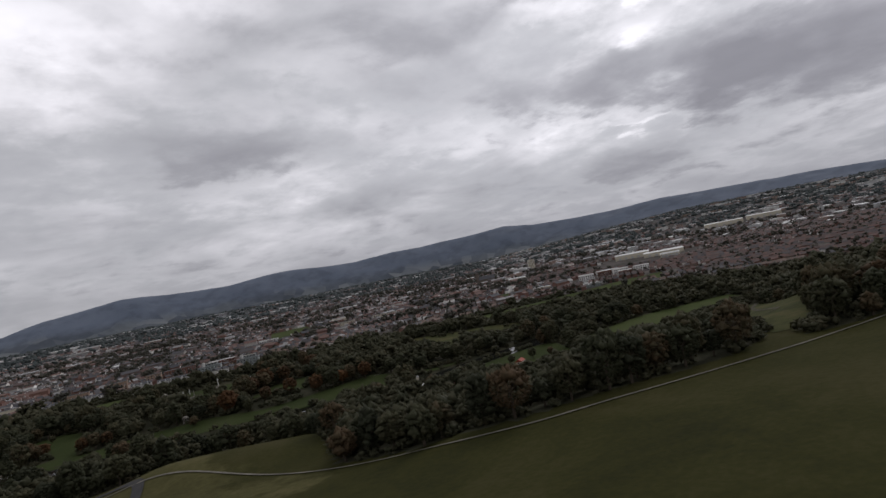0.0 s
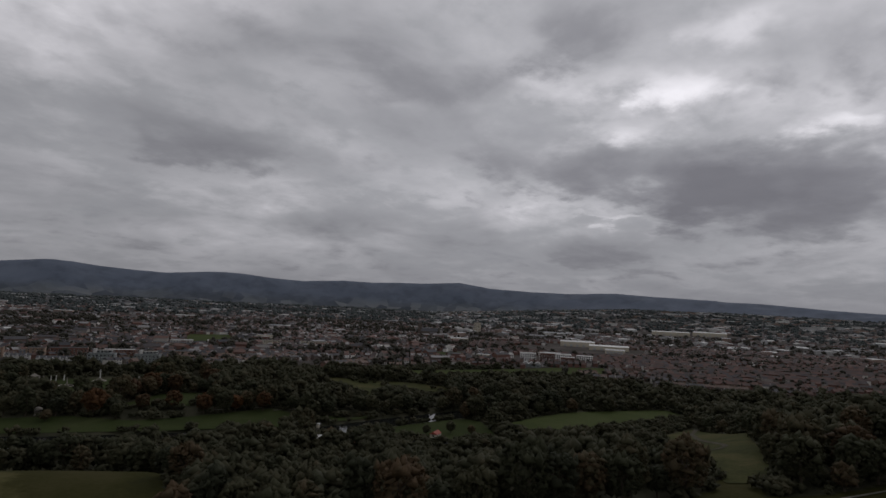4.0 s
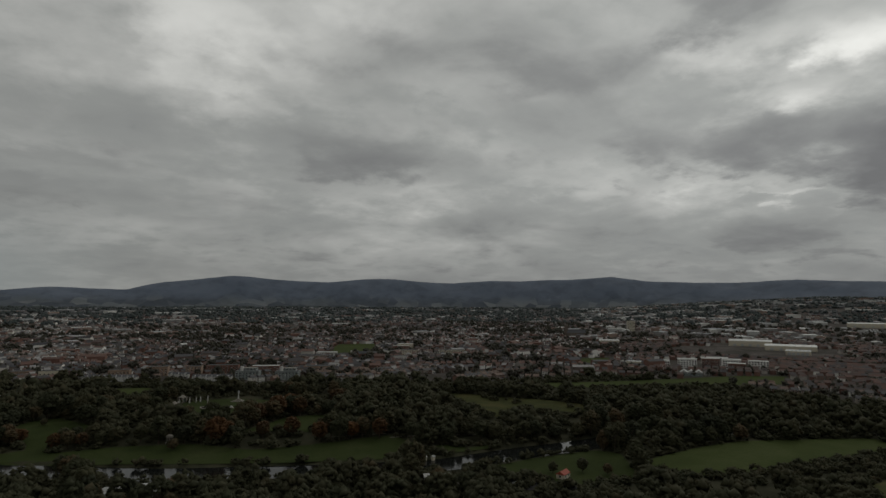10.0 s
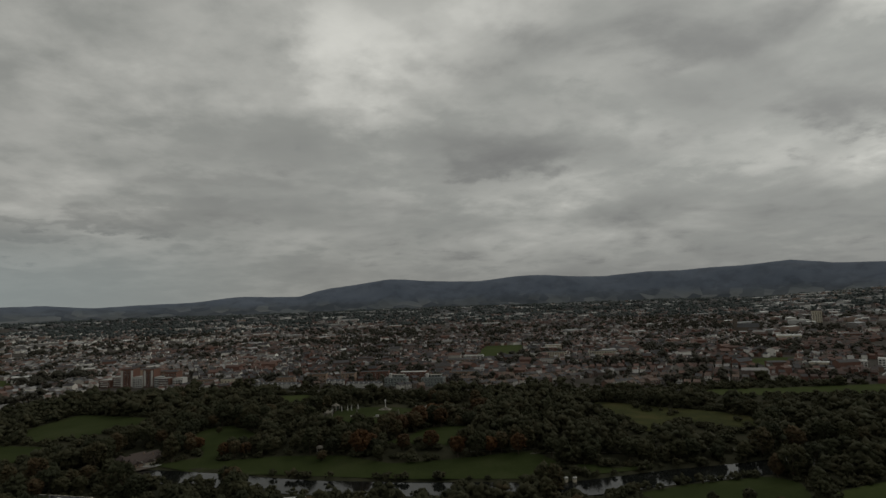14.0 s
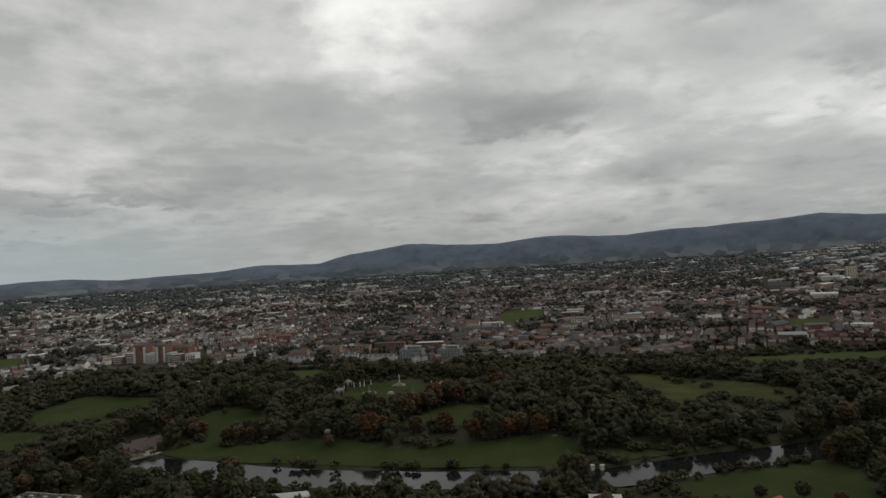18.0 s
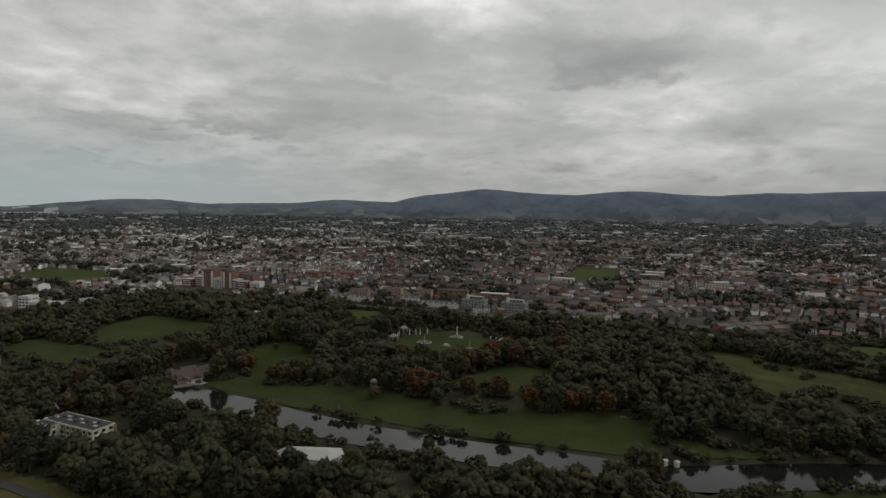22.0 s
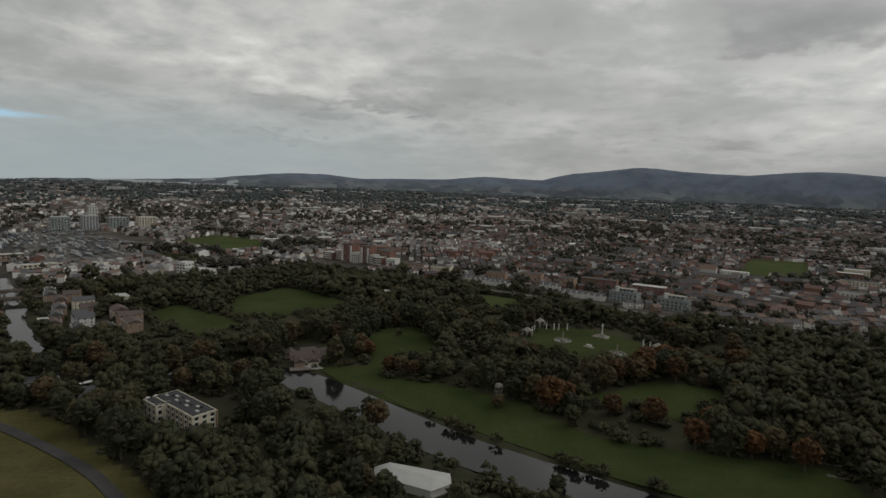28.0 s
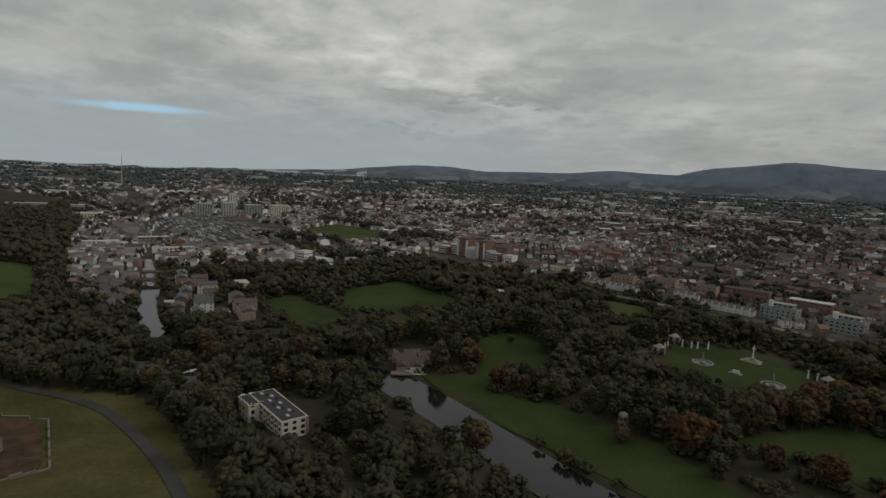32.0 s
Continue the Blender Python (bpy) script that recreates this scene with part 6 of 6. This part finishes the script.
# ---- landmarks to the west ----
b = base_of("tower_block", 1400, 1120, ground_at(1400, 1120), -40, "tall pale concrete tower block above the roofs", "tower")
flat_block(b, 0, 0, 22, 16, 31, M_CREAM, M_FELT, 10, 4, 4, size=(2.4, 1.4), sides="sw")
part("plant_room", (box(bmesh.new(), 0, 0, 31, 8, 6, 3), M_GREYSTONE), b)
b = base_of("church", 1030, 985, ground_at(1030, 985), -45, "dark stone church with a square tower", "church")
gable_block(b, 0, 0, 46, 17, 13, 9, M_RUBBLE, M_SLATE, 1, 8, 2, 0, False, (1.6, 5.0))
part("tower", (box(bmesh.new(), -26, 0, -1, 9, 9, 34), M_RUBBLE), b)
for sx in (-29.8, -22.2):
    for sy in (-3.8, 3.8):
        part("pinnacle", (tube(bmesh.new(), sx, sy, 33, 1.1, 0.1, 6, 4), M_RUBBLE), b)
for x, y, sx, sy, h, turn, label in ((960, 812, 78, 26, 7, -42, "long white roofed supermarket shed"), (1180, 610, 150, 56, 11, -60, "very large white factory shed"), (1130, 500, 160, 46, 9, -62, "wide pale roofed brick warehouse"), (1040, 440, 70, 26, 7, -66, "white warehouse extension with rooflights"),
                                    (2000, 700, 230, 60, 12, -66, "long pale industrial shed"), (2080, 590, 200, 56, 12, -68, "long white distribution shed")):
    b = base_of("warehouse", x, y, ground_at(x, y), turn, label, "warehouse", "large sheds to the west")
    sx, sy = sx * 0.55, sy * 0.95
    part("wall", (box(bmesh.new(), 0, 0, -2, sx, sy, h + 2), M_CREAM), b)
    for k in (-1, 1):
        part("roof", (gable(bmesh.new(), 0, k * sy / 4, h, sx, sy / 2 - 0.6, 2.0), M_SHEDGREY), b, at=None)
    for k in range(5):
        part("loading_door", (box(bmesh.new(), -sx * 0.36 + sx * 0.18 * k, -sy / 2 - 0.05, -0.2, 5, 0.3, 5), M_STEEL), b)
    for k in range(6):
        part("rooflight", (box(bmesh.new(), -sx * 0.4 + sx * 0.16 * k, -sy / 4 - 2.5, h + 0.9, 2.0, 3.6, 0.6), M_GREENGREY), b)
for x, y, sx, h, turn, wall in ((672, 452, 24, 10, -52, M_BRIGHT), (698, 426, 26, 13, -54, M_BRIGHT), (722, 404, 24, 14, -55, M_BRICK), (742, 384, 24, 13, -58, M_BRIGHT), (762, 356, 26, 12, -60, M_BRIGHT), (718, 362, 22, 11, -60, M_BRICK), (760, 418, 30, 12, -58, M_BRIGHT), (640, 476, 22, 8, -50, M_CREAM)):
    b = base_of("white_apartments", x, y, ground_at(x, y), turn, "white and brick apartment block with dark window bays", "apartments", "white apartments by the long field")
    flat_block(b, 0, 0, sx, 14, h, wall, M_PALEROOF, int(h / 3), 7, 3, size=(2.2, 1.7), sides="sw", edge=M_BRIGHT)
b = base_of("glass_pavilion", 630, 372, ground_at(630, 372), -55, "pale glass roofed pavilion at the field's edge", "pavilion")
for k in (-9, 0, 9):
    gable_block(b, k, 0, 16, 8.5, 4.5, 3.2, M_GREENGREY, M_PALEROOF, 1, 3, 1, 90, False)

# ---- railway yard, station quarter and skyline marks to the east ----
drape("rail_yard", [(-590, 640), (-980, 880), (-1080, 1000), (-900, 1000), (-600, 880), (-520, 760)], M_TRACK, 0.5, "wide pale railway yard with ballast and sidings", "railway", 40.0)
rng = np.random.RandomState(8)
for k in range(26):
    u, v = rng.rand(), rng.rand()
    x, y = -600 - 330 * u + 90 * v, 690 + 220 * u + 110 * v
    b = base_of("rail_wagon", x, y, ground_at(x, y) + 0.5, 146 + rng.normal() * 3, "railway carriages standing in the yard", "train", "carriages in the yard")
    bm = box(bmesh.new(), 0, 0, 0.9, 23, 2.9, 2.6)
    bmesh.ops.bevel(bm, geom=[e for e in bm.edges if abs(e.verts[0].co.z - e.verts[1].co.z) < 0.1 and e.verts[0].co.z > 2], offset=0.5, segments=2, affect="EDGES")
    part("body", (bm, rng.choice([M_STEEL, M_PALEROOF, M_GREENGREY])), b)
    for s in (-8, 8):
        part("bogie", (box(bmesh.new(), s, 0, 0.0, 3.2, 2.2, 0.9), M_TYRE), b)
rng = np.random.RandomState(31)
u, v = rng.rand(260), rng.rand(260)
x, y = -600 - 350 * u + 100 * v, 680 + 225 * u + 130 * v
rows_mesh("parked_stock", x, y, np.full(260, radians(146)) + rng.normal(0, 0.05, 260), rng.uniform(8, 22, 260), np.full(260, 2.9), rng.uniform(2.6, 3.6, 260), np.full(260, 0.3), [M_STOCK, M_STOCK], "pale wagons, containers and huts crowding the rail yard", "wagons")
for k in range(10):
    ribbon("railway_line", [(-520 - 4 * k, 700 + 16 * k), (-760 - 6 * k, 850 + 13 * k), (-1050, 1000 + 6 * k)], 2.2, M_ASPHALT, 0.75, "dark rails running through the yard", "railway")
for x, y, sx, sy, h, wall, label in ((-852, 1000, 30, 20, 26, M_GREENGREY, "glass fronted office block by the station"), (-815, 1030, 26, 20, 28, M_STEEL, "dark glass office block near the station"), (-778, 1060, 34, 20, 24, M_GREENGREY, "grey glazed office block"), (-740, 1090, 30, 20, 24, M_CREAM, "pale office block by the station"),
                                    (-930, 1180, 16, 16, 34, M_WHITE, "pale slender office tower"), (-1010, 860, 60, 22, 12, M_CREAM, "long pale station building"), (-1090, 910, 24, 20, 20, M_GREENGREY, "blue green glass hall"), (-700, 640, 44, 14, 7, M_CREAM, "cream depot range by the sidings"), (-660, 690, 40, 14, 7, M_TANBRICK, "brown brick depot range"),
                                    (-560, 640, 40, 12, 7, M_CREAM, "long cream walled rail depot"), (-1180, 870, 70, 18, 16, M_GREYSTONE, "long grey barracks range")):
    b = base_of("station_block", x, y, ground_at(x, y), 52, label, "office", "station quarter")
    flat_block(b, 0, 0, sx, sy, h, wall, M_PALEROOF, max(1, int(h / 3.4)), max(3, int(sx / 5)), 3, size=(2.8, 2.0), rise=3.3, sides="sw")
x, y = 2700 * math.sin(radians(-47.9)), 2700 * math.cos(radians(-47.9))
b = base_of("needle_monument", x, y, ground_at(x, y), 0, "very tall thin steel needle on the skyline", "monument")
part("needle", (tube(bmesh.new(), 0, 0, -2, 2.4, 0.4, 122, 12), M_STEEL), b)
part("base", (tube(bmesh.new(), 0, 0, -2, 7, 7, 3, 16), M_STEEL), b)
ribbon("main_road", [(-1000, 1060), (-640, 880), (-520, 818), (-440, 793), (-380, 752), (-330, 730), (-285, 745), (-240, 742)], 16, M_TRACK, 0.6, "pale wide road junction above the railway", "road")
ribbon("flyover", [(-400, 768), (-430, 800), (-540, 850), (-700, 930)], 9, M_TRACK, 0.9, "pale slip road beside the field", "road")
ribbon("railway_cutting", [(-520, 745), (-340, 712), (-160, 694), (-40, 656), (60, 612), (180, 545), (330, 468), (400, 436)], 8, M_TRACK, 0.4, "railway line along the edge of the town", "railway")
for a0, b0 in (((200, 640), (420, 1300)), ((60, 780), (330, 1700)), ((-100, 850), (100, 1700)), ((420, 560), (1000, 1300)), ((-350, 900), (-350, 1900)), ((280, 800), (160, 1250))):
    ribbon("street", [a0, ((a0[0] + b0[0]) / 2 + 20, (a0[1] + b0[1]) / 2), b0], 11, M_TRACK, 0.5, "pale grey town street between houses", "road", step=20)


# ---- nearest terraced houses ----
def house_kind(k):
    b = base_of("terraced_house", 0, 0, 0, 0, ("brick terraced house with a slate roof", "rendered terraced house with a tiled roof", "terraced house with pale walls and a dark roof")[k], "house", "terraced houses")
    gable_block(b, 0, 0, 7.0, 9.0 + 0.4 * k, 5.2 + 0.2 * k, 2.4, M_HOUSEWALL, M_HOUSEROOF, 2, 2, 0)
    part("door", (box(bmesh.new(), 0, -(9.0 + 0.4 * k) / 2 - 0.04, 0, 1.0, 0.14, 2.1), M_DOOR), b)
    return b


kinds = [house_kind(k) for k in range(3)]
for k, (x, y, t) in enumerate(HOUSE_SPOTS):
    at = pose(x, y, ground_at(x, y), 0, 0, math.degrees(t))
    if k < 3:
        kinds[k].matrix_basis = at
    else:
        copy_thing(kinds[k % 3], at)
